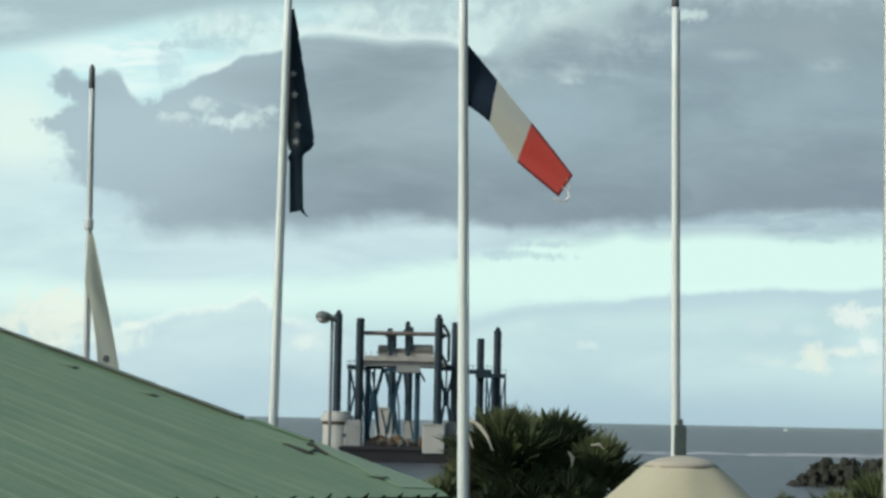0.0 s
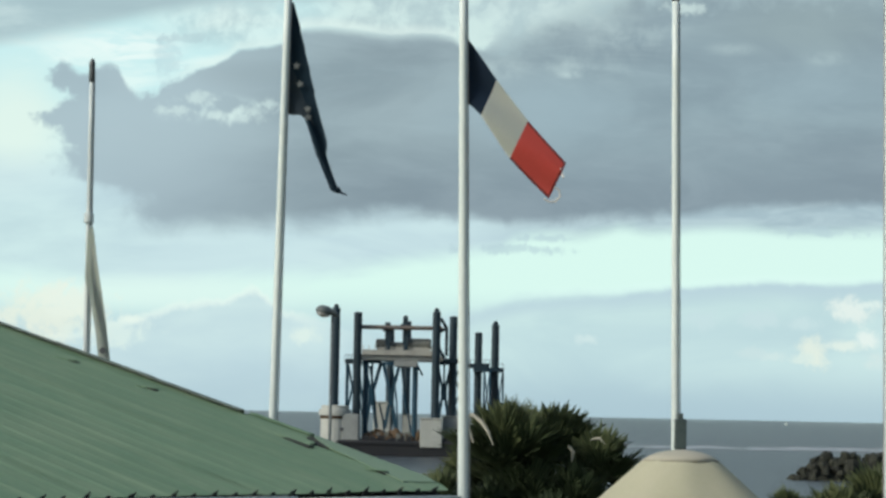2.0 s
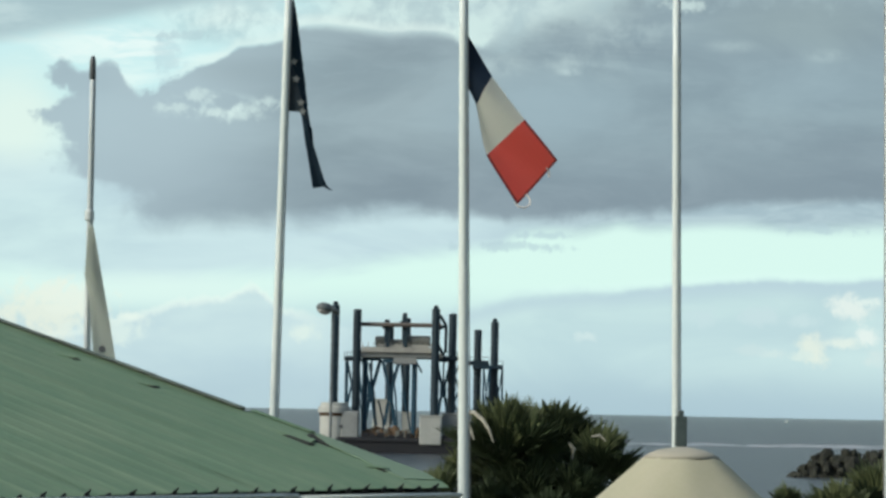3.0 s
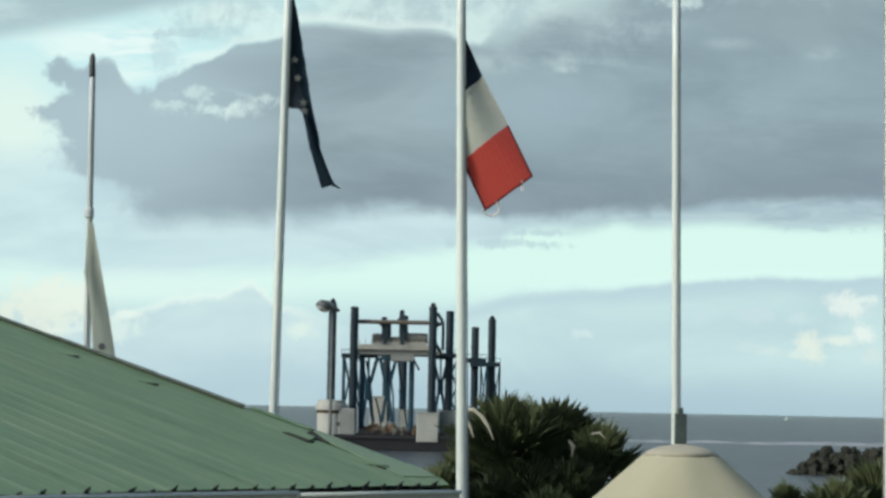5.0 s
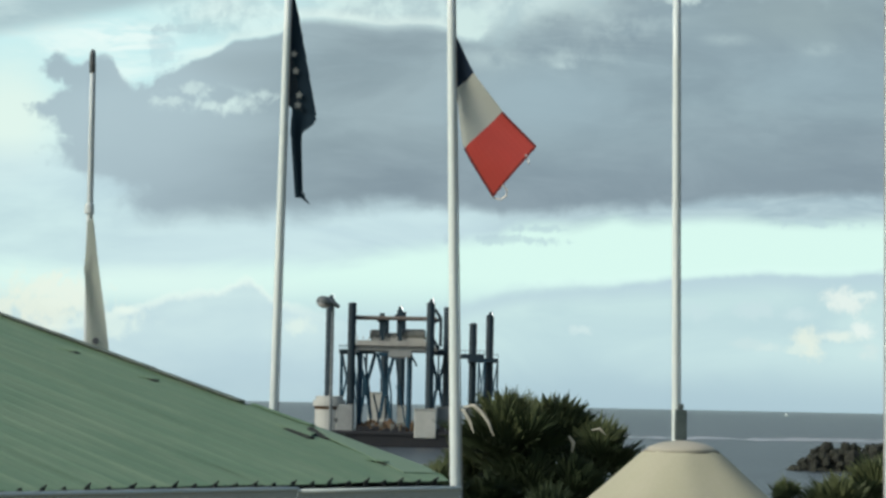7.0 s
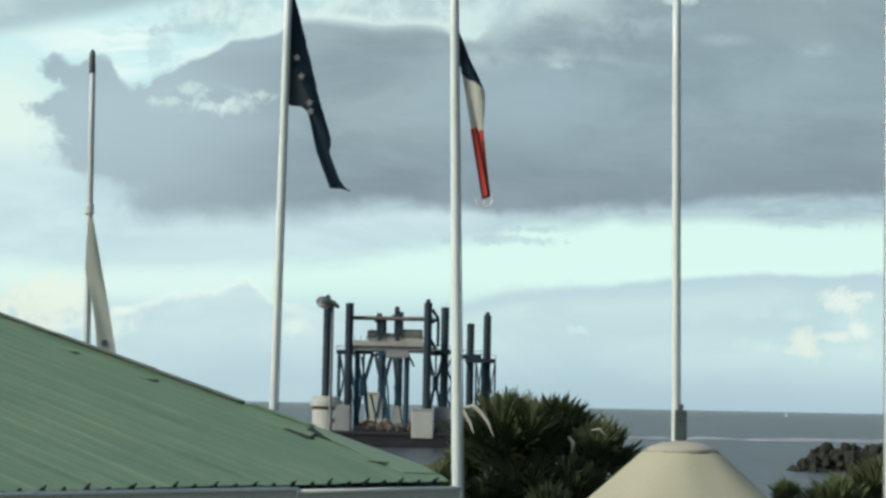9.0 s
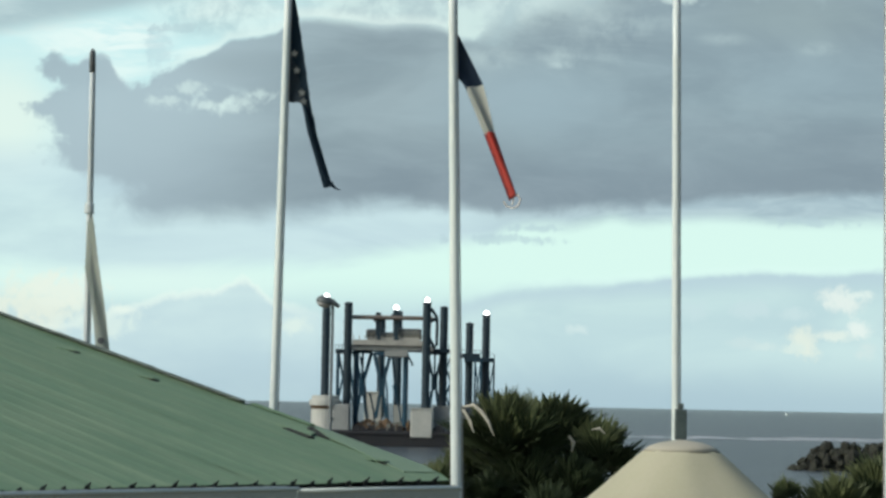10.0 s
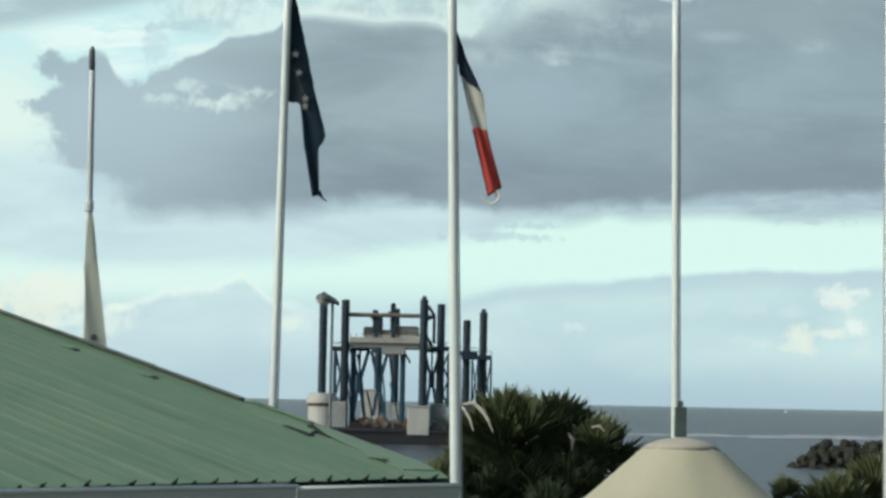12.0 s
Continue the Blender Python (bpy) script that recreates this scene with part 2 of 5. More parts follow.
    bank = times(n.step(d, n.step(x, 0.06, 0.14, -0.006, -0.05), plus(n.step(x, -0.65, -0.55, 0.016, 0.006), plus(n.step(x, -0.34, -0.28, 0.0, 0.012), n.step(x, 0.06, 0.14, 0.0, 0.06)))), over(base, n.step(x, -0.3, 0.1, 0.032, 0.018), 0.09, n.mix(0.5, wisps, billow)))
    bank = times(bank, n.step(plus(minus(x, side), times(plus(loose, times(crumbs, 0.2)), 0.085)), -0.012, n.step(z, 0.42, 0.56, 0.1, 0.03)))
    crown = times(n.step(d, -0.03, -0.005), n.step(d, -0.006, 0.002, 1.0, 0.0), n.step(x, -0.62, -0.5), n.step(x, 0.05, 0.12, 1.0, 0.0))
    colour = n.mix(times(crown, 0.55), colour, shown(228, 243, 240))
    grey = n.mix(n.step(broad, 0.36, 0.64), shown(154, 173, 184), shown(174, 193, 203))
    grey = n.mix(n.step(x, -0.6, -0.2), grey, n.mix(n.step(drift, 0.34, 0.66), shown(141, 158, 168), shown(159, 177, 186)))
    grey = n.mix(n.step(x, 0.0, 0.3), grey, n.mix(n.step(drift, 0.32, 0.68), shown(136, 154, 166), shown(157, 177, 187)))
    grey = n.mix(times(n.step(threads, 0.5, 0.75), 0.18), grey, shown(172, 191, 201))
    grey = n.mix(times(glow_of(-0.423, 0.696, 0.151, 0.042), 0.5), grey, shown(152, 169, 178))
    grey = n.mix(times(glow_of(-0.752, 0.677, 0.105, 0.035), 0.5), grey, shown(160, 179, 190))
    grey = n.mix(times(glow_of(0.189, 0.625, 0.245, 0.093), 0.6), grey, shown(158, 179, 191))
    grey = n.mix(times(glow_of(0.775, 0.684, 0.210, 0.064), 0.5), grey, shown(150, 170, 182))
    grey = n.mix(times(glow_of(0.750, 0.826, 0.303, 0.087), 0.6), grey, shown(146, 163, 169))
    belly = times(n.step(minus(z, base), 0.02, 0.22, 1.0, 0.0), n.step(x, -0.55, 0.25, 0.35, 1.0))
    grey = n.mix(times(belly, 0.75), grey, n.mix(n.step(wisps, 0.4, 0.65), shown(126, 141, 154), shown(141, 156, 168)))
    grey = n.mix(times(n.step(x, -0.55, -0.75), n.step(z, 0.35, 0.55, 0.7, 0.25)), grey, shown(181, 201, 211))
    colour = n.mix(times(bank, 0.97), colour, grey)
    # pale shreds along its upper side
    for px, pz, wx, wz, k in ((0.185, 0.844, 0.198, 0.070, 1.0), (0.161, 0.832, 0.128, 0.047, 0.8), (0.315, 0.805, 0.198, 0.117, 0.45), (0.246, 0.727, 0.064, 0.026, 0.45), (0.252, 0.709, 0.030, 0.010, 0.6), (0.105, 0.724, 0.070, 0.035, 0.35), (0.786, 0.753, 0.058, 0.016, 0.3), (0.586, 0.769, 0.070, 0.019, 0.25)):
        colour = n.mix(times(glow_of(px, pz, wx, wz, 2.2), n.step(lumps, 0.36, 0.6), k), colour, shown(205, 224, 226))
    colour = n.mix(times(heap(0.054, 0.790, 0.034, 0.028, 1.0), 0.85), colour, shown(211, 232, 231))
    colour = n.mix(times(heap(0.485, 0.853, 0.037, 0.012, 1.4, 0.5), 0.7), colour, shown(214, 232, 231))
    # rift in its flank, with lit flecks
    rift = times(glow_of(-0.490, 0.626, 0.151, 0.035, 1.0), n.step(plus(lumps, times(wisps, 0.5)), 0.68, 0.8))
    colour = n.mix(times(rift, 0.65), colour, shown(203, 225, 229))
    for px, pz, wx, wz in ((-0.570, 0.617, 0.023, 0.005), (-0.522, 0.644, 0.026, 0.007), (-0.433, 0.606, 0.030, 0.006), (-0.410, 0.620, 0.023, 0.006), (-0.489, 0.611, 0.026, 0.005), (-0.375, 0.635, 0.016, 0.005)):
        colour = n.mix(times(heap(px, pz, wx * 1.3, wz * 1.5, 2.6, 0.9), 0.48), colour, shown(222, 241, 239))

    # thin grey sheet at the very top
    sheet = over(edge([(-0.930, 0.754), (-0.813, 0.778), (-0.697, 0.800), (-0.580, 0.825), (-0.462, 0.844), (-0.227, 0.858), (0.008, 0.876), (0.911, 0.936)]), 0.022, 0.06, wisps)
    colour = n.mix(times(sheet, 0.85), colour, n.mix(n.step(wisps, 0.38, 0.68), shown(163, 184, 193), shown(186, 207, 213)))

    glow = n.tree.nodes.new("ShaderNodeEmission")
    n.link(colour, glow.inputs[0])
    n.link(glow.outputs[0], n.out.inputs[0])
    return n.mat


M_SKY = cloudy_sky()
M_SEA = water()
M_GROUND = surface("dry_earth", (0.16, 0.13, 0.09), (0.09, 0.1, 0.05), 0.95, large=0.3, fine=6.0, relief=0.4, depth=0.05)
M_ROOF = surface("green_painted_sheet", (0.112, 0.212, 0.118), (0.2, 0.292, 0.18), 0.78, large=1.3, fine=11.0, relief=0.06, spread=0.05, stretch=(4, 0.55, 1))
M_ROOF_PALE = surface("pale_green_painted_sheet", (0.16, 0.26, 0.165), (0.215, 0.305, 0.2), 0.7, large=1.3, fine=11.0, relief=0.06, stretch=(4, 0.55, 1))
M_ROOF_EDGE = surface("weathered_flashing", (0.13, 0.17, 0.13), (0.07, 0.095, 0.075), 0.6, large=2.0)
# closure foam; on the fascia it paints in the eave's shadow gap
M_DARK = surface("dark_foam_and_gap", (0.012, 0.016, 0.014), (0.02, 0.024, 0.02), 0.9)
M_GUTTER = surface("pale_green_gutter_paint", (0.42, 0.5, 0.46), (0.5, 0.56, 0.52), 0.45, large=2.0)
# gutter paint in a lighter copy: light on the lip put into the colour
M_LIP = surface("lit_lip_paint", (0.66, 0.74, 0.67), (0.54, 0.62, 0.56), 0.4, large=2.0)
M_WALL = surface("pale_render", (0.6, 0.58, 0.52), (0.5, 0.48, 0.44), 0.85, large=0.8)
M_POLE = surface("white_pole_paint", (0.72, 0.82, 0.765), (0.6, 0.69, 0.65), 0.4, large=1.2, stretch=(3, 3, 0.4))
M_POLE_DULL = surface("dull_pole_paint", (0.62, 0.7, 0.67), (0.5, 0.57, 0.56), 0.5, large=1.2, stretch=(3, 3, 0.4))
M_CAP = surface("dark_pole_cap", (0.06, 0.075, 0.08), (0.1, 0.11, 0.11), 0.5)
M_ROPE = surface("grey_halyard_rope", (0.42, 0.43, 0.4), (0.32, 0.33, 0.31), 0.9)
M_THREAD = surface("pale_thread", (0.78, 0.78, 0.72), (0.66, 0.66, 0.6), 0.9)
M_STEEL = surface("galvanised_steel", (0.1, 0.135, 0.128), (0.06, 0.088, 0.084), 0.5, 0.4, large=6.0)
M_TENT = surface("cream_canvas", (0.405, 0.402, 0.268), (0.46, 0.45, 0.322), 0.85, large=1.4, fine=25.0, relief=0.1)
M_TENTCAP = surface("grey_peak_cover", (0.4, 0.39, 0.3), (0.46, 0.44, 0.34), 0.85, large=3.0)
M_BLUE = cloth("navy_flag_cloth", (0.02, 0.046, 0.085), (0.026, 0.055, 0.098))
M_WHITE = cloth("off_white_flag_cloth", (0.72, 0.76, 0.69), (0.77, 0.8, 0.74))
M_RED = cloth("red_flag_cloth", (0.8, 0.15, 0.115), (0.72, 0.125, 0.1))
M_REDHEM = cloth("dark_red_hem", (0.3, 0.045, 0.04), (0.24, 0.036, 0.034))
M_STARBLUE = cloth("dark_blue_flag_cloth", (0.011, 0.04, 0.066), (0.016, 0.048, 0.075))
# lighter copy of the blue: daylight through a single layer, painted in
M_STARBACKLIT = cloth("backlit_blue_cloth", (0.05, 0.078, 0.1), (0.062, 0.09, 0.11))
M_STAR = cloth("faded_star_cloth", (0.36, 0.4, 0.385), (0.31, 0.35, 0.34))
M_GREYFLAG = cloth("greyed_white_flag_cloth", (0.6, 0.67, 0.59), (0.66, 0.73, 0.65))
M_LEG = surface("dark_blue_leg_paint", (0.005, 0.023, 0.036), (0.012, 0.034, 0.045), 0.6, large=0.2, fine=2.0, spread=0.2)
M_TRUSS = surface("blue_truss_paint", (0.008, 0.06, 0.1), (0.006, 0.036, 0.06), 0.6, large=0.2, fine=2.0)
M_SHIP = surface("off_white_ship_paint", (0.47, 0.5, 0.45), (0.34, 0.37, 0.33), 0.6, large=0.15, fine=1.5)
M_SHIPGREY = surface("grey_ship_paint", (0.3, 0.33, 0.31), (0.19, 0.21, 0.2), 0.6, large=0.2, fine=2.0)
M_HULL = surface("black_hull_paint", (0.008, 0.011, 0.014), (0.016, 0.018, 0.019), 0.6, large=0.1, fine=1.0)
M_RUST = surface("rusty_machinery_and_rim_shade", (0.12, 0.075, 0.035), (0.045, 0.035, 0.024), 0.8, large=0.3, fine=2.0)
M_BEAM = surface("buff_beam_paint", (0.4, 0.41, 0.36), (0.26, 0.27, 0.24), 0.6, large=0.2, fine=2.0)
M_WINCH = surface("dark_winch_paint", (0.11, 0.125, 0.11), (0.2, 0.21, 0.18), 0.6, large=0.4, fine=2.0)
M_CROSS = surface("brown_beam_paint", (0.17, 0.15, 0.125), (0.11, 0.1, 0.085), 0.6, large=0.3, fine=2.0)
M_ROCK = surface("dark_boulder", (0.031, 0.035, 0.023), (0.015, 0.018, 0.012), 0.9, large=0.5, fine=4.0, relief=0.6, depth=0.1, spread=0.6)
# one leaf in two tones: the darker paints in shade low in the clump
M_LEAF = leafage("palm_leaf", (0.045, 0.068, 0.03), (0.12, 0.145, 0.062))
M_SHADELEAF = leafage("shaded_palm_leaf", (0.022, 0.038, 0.018), (0.048, 0.07, 0.031))
M_PALELEAF = leafage("bleached_palm_leaf", (0.34, 0.34, 0.26), (0.46, 0.45, 0.36))
M_DRYLEAF = leafage("dry_palm_leaf", (0.3, 0.28, 0.2), (0.4, 0.38, 0.3))
M_TRUNK = surface("fibrous_palm_trunk", (0.1, 0.075, 0.05), (0.05, 0.04, 0.03), 0.95, large=4.0, relief=0.6, depth=0.02)
M_LAMP = surface("grey_lamp_paint", (0.115, 0.145, 0.145), (0.08, 0.1, 0.1), 0.5)
M_LENS = surface("lamp_glass", (0.4, 0.43, 0.42), (0.34, 0.36, 0.36), 0.25)
# calm water with its sheen painted in as a paler colour
M_STREAK = surface("pale_streak_water", (0.42, 0.45, 0.46), (0.34, 0.38, 0.4), 0.7, large=0.05, fine=0.6)


def beacon_glass():
    n = Nodes("white_beacon_glass")
    n.bsdf.inputs["Base Color"].default_value = rgba(0.8, 0.82, 0.8)
    n.bsdf.inputs["Roughness"].default_value = 0.2
    n.bsdf.inputs["Emission Color"].default_value = rgba(1.0, 0.99, 0.96)
    n.bsdf.inputs["Emission Strength"].default_value = 7.0
    return n.mat


M_BEACON = beacon_glass()


# ---- mesh helpers ----
def finish(name, bm, material, smooth=False):
    me = bpy.data.meshes.new(name)
    bm.normal_update()
    bm.to_mesh(me)
    bm.free()
    me.materials.append(material)
    if smooth:
        for p in me.polygons:
            p.use_smooth = True
    return me


def part(name, bm, material, parent=None, label="", smooth=False):
    ob = new(name, finish(name, bm, material, smooth))
    ob.parent = parent
    if label:
        tagged(ob, label)
    return ob


def empty(name, m, label, category, group="", kind=""):
    ob = new(name)
    ob.matrix_basis = m
    return tagged(ob, label, category, group, kind)


def box(bm, lo, hi, bevel=0.0):
    m = Matrix.Translation([(a + b) / 2 for a, b in zip(lo, hi)]) @ Matrix.Diagonal([b - a for a, b in zip(lo, hi)] + [1])
    made = bmesh.ops.create_cube(bm, size=1.0, matrix=m)
    if bevel:
        edges = list({e for v in made["verts"] for e in v.link_edges})
        bmesh.ops.bevel(bm, geom=edges, offset=bevel, segments=2, affect="EDGES", profile=0.5)
    return bm


def tube(bm, points, radii, sides=16, caps=True):
    """A round tube through the points, with a radius at each."""
    pts = [Vector(p) for p in points]
    rings = []
    for i, p in enumerate(pts):
        d = (pts[min(i + 1, len(pts) - 1)] - pts[max(i - 1, 0)]).normalized()
        side = d.cross(Vector((0, 1, 0)) if abs(d.y) < 0.9 else Vector((1, 0, 0))).normalized()
        up = side.cross(d)
        rings.append([bm.verts.new(p + radii[i] * (math.cos(a) * side + math.sin(a) * up)) for a in (2 * math.pi * k / sides for k in range(sides))])
    for a, b in zip(rings, rings[1:]):
        for k in range(sides):
            bm.faces.new((a[k], a[(k + 1) % sides], b[(k + 1) % sides], b[k]))
    if caps:
        bm.faces.new(rings[0][::-1])
        bm.faces.new(rings[-1])
    bmesh.ops.recalc_face_normals(bm, faces=bm.faces[:])
    return bm


def beam(bm, a, b, w):
    """A square bar from a to b."""
    a, b = Vector(a), Vector(b)
    m = Matrix.Translation((a + b) / 2) @ (b - a).to_track_quat("Z", "Y").to_matrix().to_4x4() @ Matrix.Diagonal((w, w, (b - a).length, 1))
    bmesh.ops.create_cube(bm, size=1.0, matrix=m)
    return bm


def turned(bm, profile, sides=32):
    """A body of revolution about z from (radius, height) pairs."""
    return tube(bm, [(0, 0, z) for r, z in profile], [max(r, 0.001) for r, z in profile], sides)


def B():
    return bmesh.new()


# ---- sky, sea and land ----
bm = B()
bmesh.ops.create_grid(bm, x_segments=8, y_segments=6, size=1.0, matrix=Matrix.Translation((0, 0, 1250)) @ Matrix.Diagonal((3600, 1, 1550, 1)) @ Matrix.Rotation(radians(90), 4, "X"))
sky_backdrop = part("backdrop", bm, M_SKY, None)
sky_backdrop.matrix_basis = pose(0, 4700, 0)
tagged(sky_backdrop, "bank of grey clouds over pale mint sky", "sky", kind="structure")

bm = B()
rows_y = [70 + 4625 * (i / 60) ** 2.2 for i in range(61)]
grid = [[bm.verts.new((x * (60 + y * 0.9), y, 0)) for x in (-1, -0.6, -0.3, 0, 0.3, 0.6, 1)] for y in rows_y]
for a, b in zip(grid, grid[1:]):
    for k in range(6):
        bm.faces.new((a[k], a[k + 1], b[k + 1], b[k]))
sea = tagged(part("water", bm, M_SEA, None), "calm grey-blue sea under a cloudy sky", "sea", kind="structure")


def ground_height(x, y):
    h = 6.4 - 9.4 * min(1, max(0, (y - 45) / 65)) ** 1.1
    return h + 0.12 * noise.noise(Vector((x * 0.1, y * 0.1, 0)))


bm = B()
ys = [-60 + 3.4 * i for i in range(52)]
xs = [-300, -120, -60] + [-30 + 3 * i for i in range(21)] + [60, 120, 300]
grid = [[bm.verts.new((x, y, ground_height(x, y))) for x in xs] for y in ys]
for a, b in zip(grid, grid[1:]):
    for k in range(len(xs) - 1):
        bm.faces.new((a[k], a[k + 1], b[k + 1], b[k]))
ground = tagged(part("ground", bm, M_GROUND, None, smooth=True), "dry grassy shore sloping down to the sea", "ground", kind="structure")

# pale bands of calm water, their brighter sheen put into the colour
for lift, (fx, fy, length, wide) in enumerate(((85, 760, 150, 64), (190, 800, 150, 44), (10, 742, 60, 20))):
    bm = B()
    n_seg = 40
    left = [bm.verts.new((fx + length * (i / n_seg - 0.5), fy + 4 * noise.noise(Vector((i * 0.2, fx, 0))) - wide * (0.3 + 0.7 * abs(noise.noise(Vector((i * 0.35, fx, 3))))), 0.03 + 0.05 * lift)) for i in range(n_seg + 1)]
    right = [bm.verts.new((v.co.x, v.co.y + wide * (0.4 + 1.6 * abs(noise.noise(Vector((v.co.x * 0.06, fy, 7))))), 0.03 + 0.05 * lift)) for v in left]
    for i in range(n_seg):
        bm.faces.new((left[i], left[i + 1], right[i + 1], right[i]))
    tagged(part("water_streak", bm, M_STREAK, None), "pale streak of calm water on the sea", "foam", kind="stuff")


# ---- the house with the green sheet roof ----
EAVE_A = Vector((-3.211, 16.793, 10.27))
EAVE_ALONG = Vector((0.6947, 0.7193, 0)).normalized()
PITCH = radians(12.5)
UPHILL = Vector((-EAVE_ALONG.y * math.cos(PITCH), EAVE_ALONG.x * math.cos(PITCH), math.sin(PITCH)))
ROOF_OUT = EAVE_ALONG.cross(UPHILL)
ROOF_M = Matrix((
    (EAVE_ALONG.x, UPHILL.x, ROOF_OUT.x, EAVE_A.x),
    (EAVE_ALONG.y, UPHILL.y, ROOF_OUT.y, EAVE_A.y),
    (EAVE_ALONG.z, UPHILL.z, ROOF_OUT.z, EAVE_A.z),
    (0, 0, 0, 1)))
VERGE, RIDGE, RIB = 4.985, 8.6, 0.2128


def verge_at(v):
    """Where the roof ends, along the eave, at a distance up the slope: a cut corner, a wide lower part, a step in."""
    if v < 0.5:
        return 4.82 + 0.4 * v
    return VERGE if v < 2.95 else 4.86


def eave_at(u):
    """The sheets are cut back a little towards the corner."""
    return 0.012 * max(0.0, u)


def sheet_profile(width):
    """Across one roof sheet: a tall rib, then a low one, every second pitch."""
    pts, k = [], 0
    u = 0.0
    while u < width - 0.01:
        tall = 0.0042 if k % 2 else 0.002
        half = 0.05 if k % 2 else 0.04
        c = u + RIB / 2
        pts += [(u, 0.0), (c - half, 0.0), (c - half * 0.45, tall), (c + half * 0.45, tall), (c + half, 0.0)]
        u += RIB
        k += 1
    pts.append((width, 0.0))
    return pts


def house():
    base = Matrix.Translation((EAVE_A.x, EAVE_A.y, 6.4))
    home = empty("house", base, "low house with a green ribbed metal roof", "house")
    to_local = base.inverted() @ ROOF_M
    width = 4 * RIB
    roof = B()
    box(roof, (-6.0, 0.12, -0.16), (verge_at(RIDGE) - 0.06, RIDGE, -0.05))
    deck = part("roof", roof, M_DARK, home)
    deck.matrix_basis = to_local
    for k in range(13):
        lo = 4.305 - width * k
        bm = B()
        prof = sheet_profile(width)
        steps = [0.0, 0.25, 0.5, 0.9, 1.8, 2.6, 2.945, 2.955, 3.4, 5.0, 6.8, RIDGE]
        tilt = 0.004 * random.uniform(-1, 1)
        lines = []
        for s in steps:
            wob = 0.006 * noise.noise(Vector((k * 3.1, s, 0)))
            lines.append([bm.verts.new((min(lo + u, verge_at(s)), s + (0.012 * math.sin(k * 2.3) + eave_at(lo + u)) * (s == 0), w + wob + tilt * s / 4)) for u, w in prof])
        low = [[bm.verts.new(v.co - Vector((0, 0, 0.004))) for v in line] for line in lines]
        for a, b in zip(lines, lines[1:]):
            for i in range(len(prof) - 1):
                bm.faces.new((a[i], a[i + 1], b[i + 1], b[i]))
        for a, b in zip(low, low[1:]):
            for i in range(len(prof) - 1):
                bm.faces.new((a[i], b[i], b[i + 1], a[i + 1]))
        for i in range(len(prof) - 1):
            bm.faces.new((lines[0][i], low[0][i], low[0][i + 1], lines[0][i + 1]))
        part("roof_sheet", bm, M_ROOF, deck)
    # dark closures that fill the open rib ends
    plugs = []
    for tall, half, hook in ((0.026, 0.03, 0.006), (0.05, 0.03, 0.022)):
        bm = B()
        outline = ((-half, -0.022), (half, -0.022), (half * 0.75, tall * 0.3), (half * 0.55 + hook, tall * 0.8), (half * 0.35 + hook, tall), (hook - half * 0.1, tall * 0.7), (-half * 0.6, tall * 0.35))
        front = [bm.verts.new((q, -0.012, w)) for q, w in outline]
        back = [bm.verts.new(v.co + Vector((0, 0.01, 0))) for v in front]
        bm.faces.new(front)
        bm.faces.new(back[::-1])
        for i in range(len(front)):
            j = (i + 1) % len(front)
            bm.faces.new((front[i], back[i], back[j], front[j]))
        plugs.append(finish("closure", bm, M_DARK))
    for k in range(52):
        u = 4.305 - 12 * width + RIB * (k + 0.5)
        if u < verge_at(0) - 0.03:
            ob = new("closure", plugs[k % 2])
            ob.parent = deck
            s = random.uniform(0.82, 1.15)
            ob.matrix_basis = pose(u + random.uniform(-0.012, 0.012), eave_at(u), 0, 0, random.uniform(-7, 7)) @ Matrix.Diagonal((random.uniform(0.85, 1.15), 1, s, 1))
    # verge flashing in lengths, a ridge cap, and a torn flap
    def edge_strip(a, b, inside, low, high, mat, label=""):
        """A folded strip that follows the verge from a to b."""
        bm = B()
        cuts = [a + (b - a) * k / 4 for k in range(5)]
        rings = []
        for v in cuts:
            u = verge_at(v)
            rings.append([bm.verts.new(q) for q in ((u - inside, v, high), (u + 0.012, v, high), (u + 0.012, v, low), (u + 0.004, v, low), (u + 0.004, v, high - 0.006), (u - inside, v, high - 0.006))])
        for p, q in zip(rings, rings[1:]):
            for k in range(6):
                bm.faces.new((p[k], q[k], q[(k + 1) % 6], p[(k + 1) % 6]))
        bm.faces.new(rings[0])
        bm.faces.new(rings[-1][::-1])
        bmesh.ops.recalc_face_normals(bm, faces=bm.faces[:])
        part("verge_flashing", bm, mat, deck, label)

    for a, b, lift in ((2.96, 4.4, 0.0), (4.38, 6.1, 0.005), (6.08, RIDGE, 0.0)):
        edge_strip(a, b, 0.07, -0.1, 0.044 + lift, M_ROOF_EDGE, "weathered dark verge flashing")
    edge_strip(2.06, 2.94, 0.06, -0.03, 0.022, M_ROOF)

    def prism(name, base, thick, mat, label=""):
        """A flat piece over an outline of (along, up the slope, height)."""
        bm = B()
        vs = [bm.verts.new(q) for q in base]
        ws = [bm.verts.new(v.co - Vector((0, 0, thick))) for v in vs]
        bm.faces.new(vs)
        bm.faces.new(ws[::-1])
        for i in range(len(vs)):
            j = (i + 1) % len(vs)
            bm.faces.new((vs[i], ws[i], ws[j], vs[j]))
        bmesh.ops.recalc_face_normals(bm, faces=bm.faces[:])
        part(name, bm, mat, deck, label)

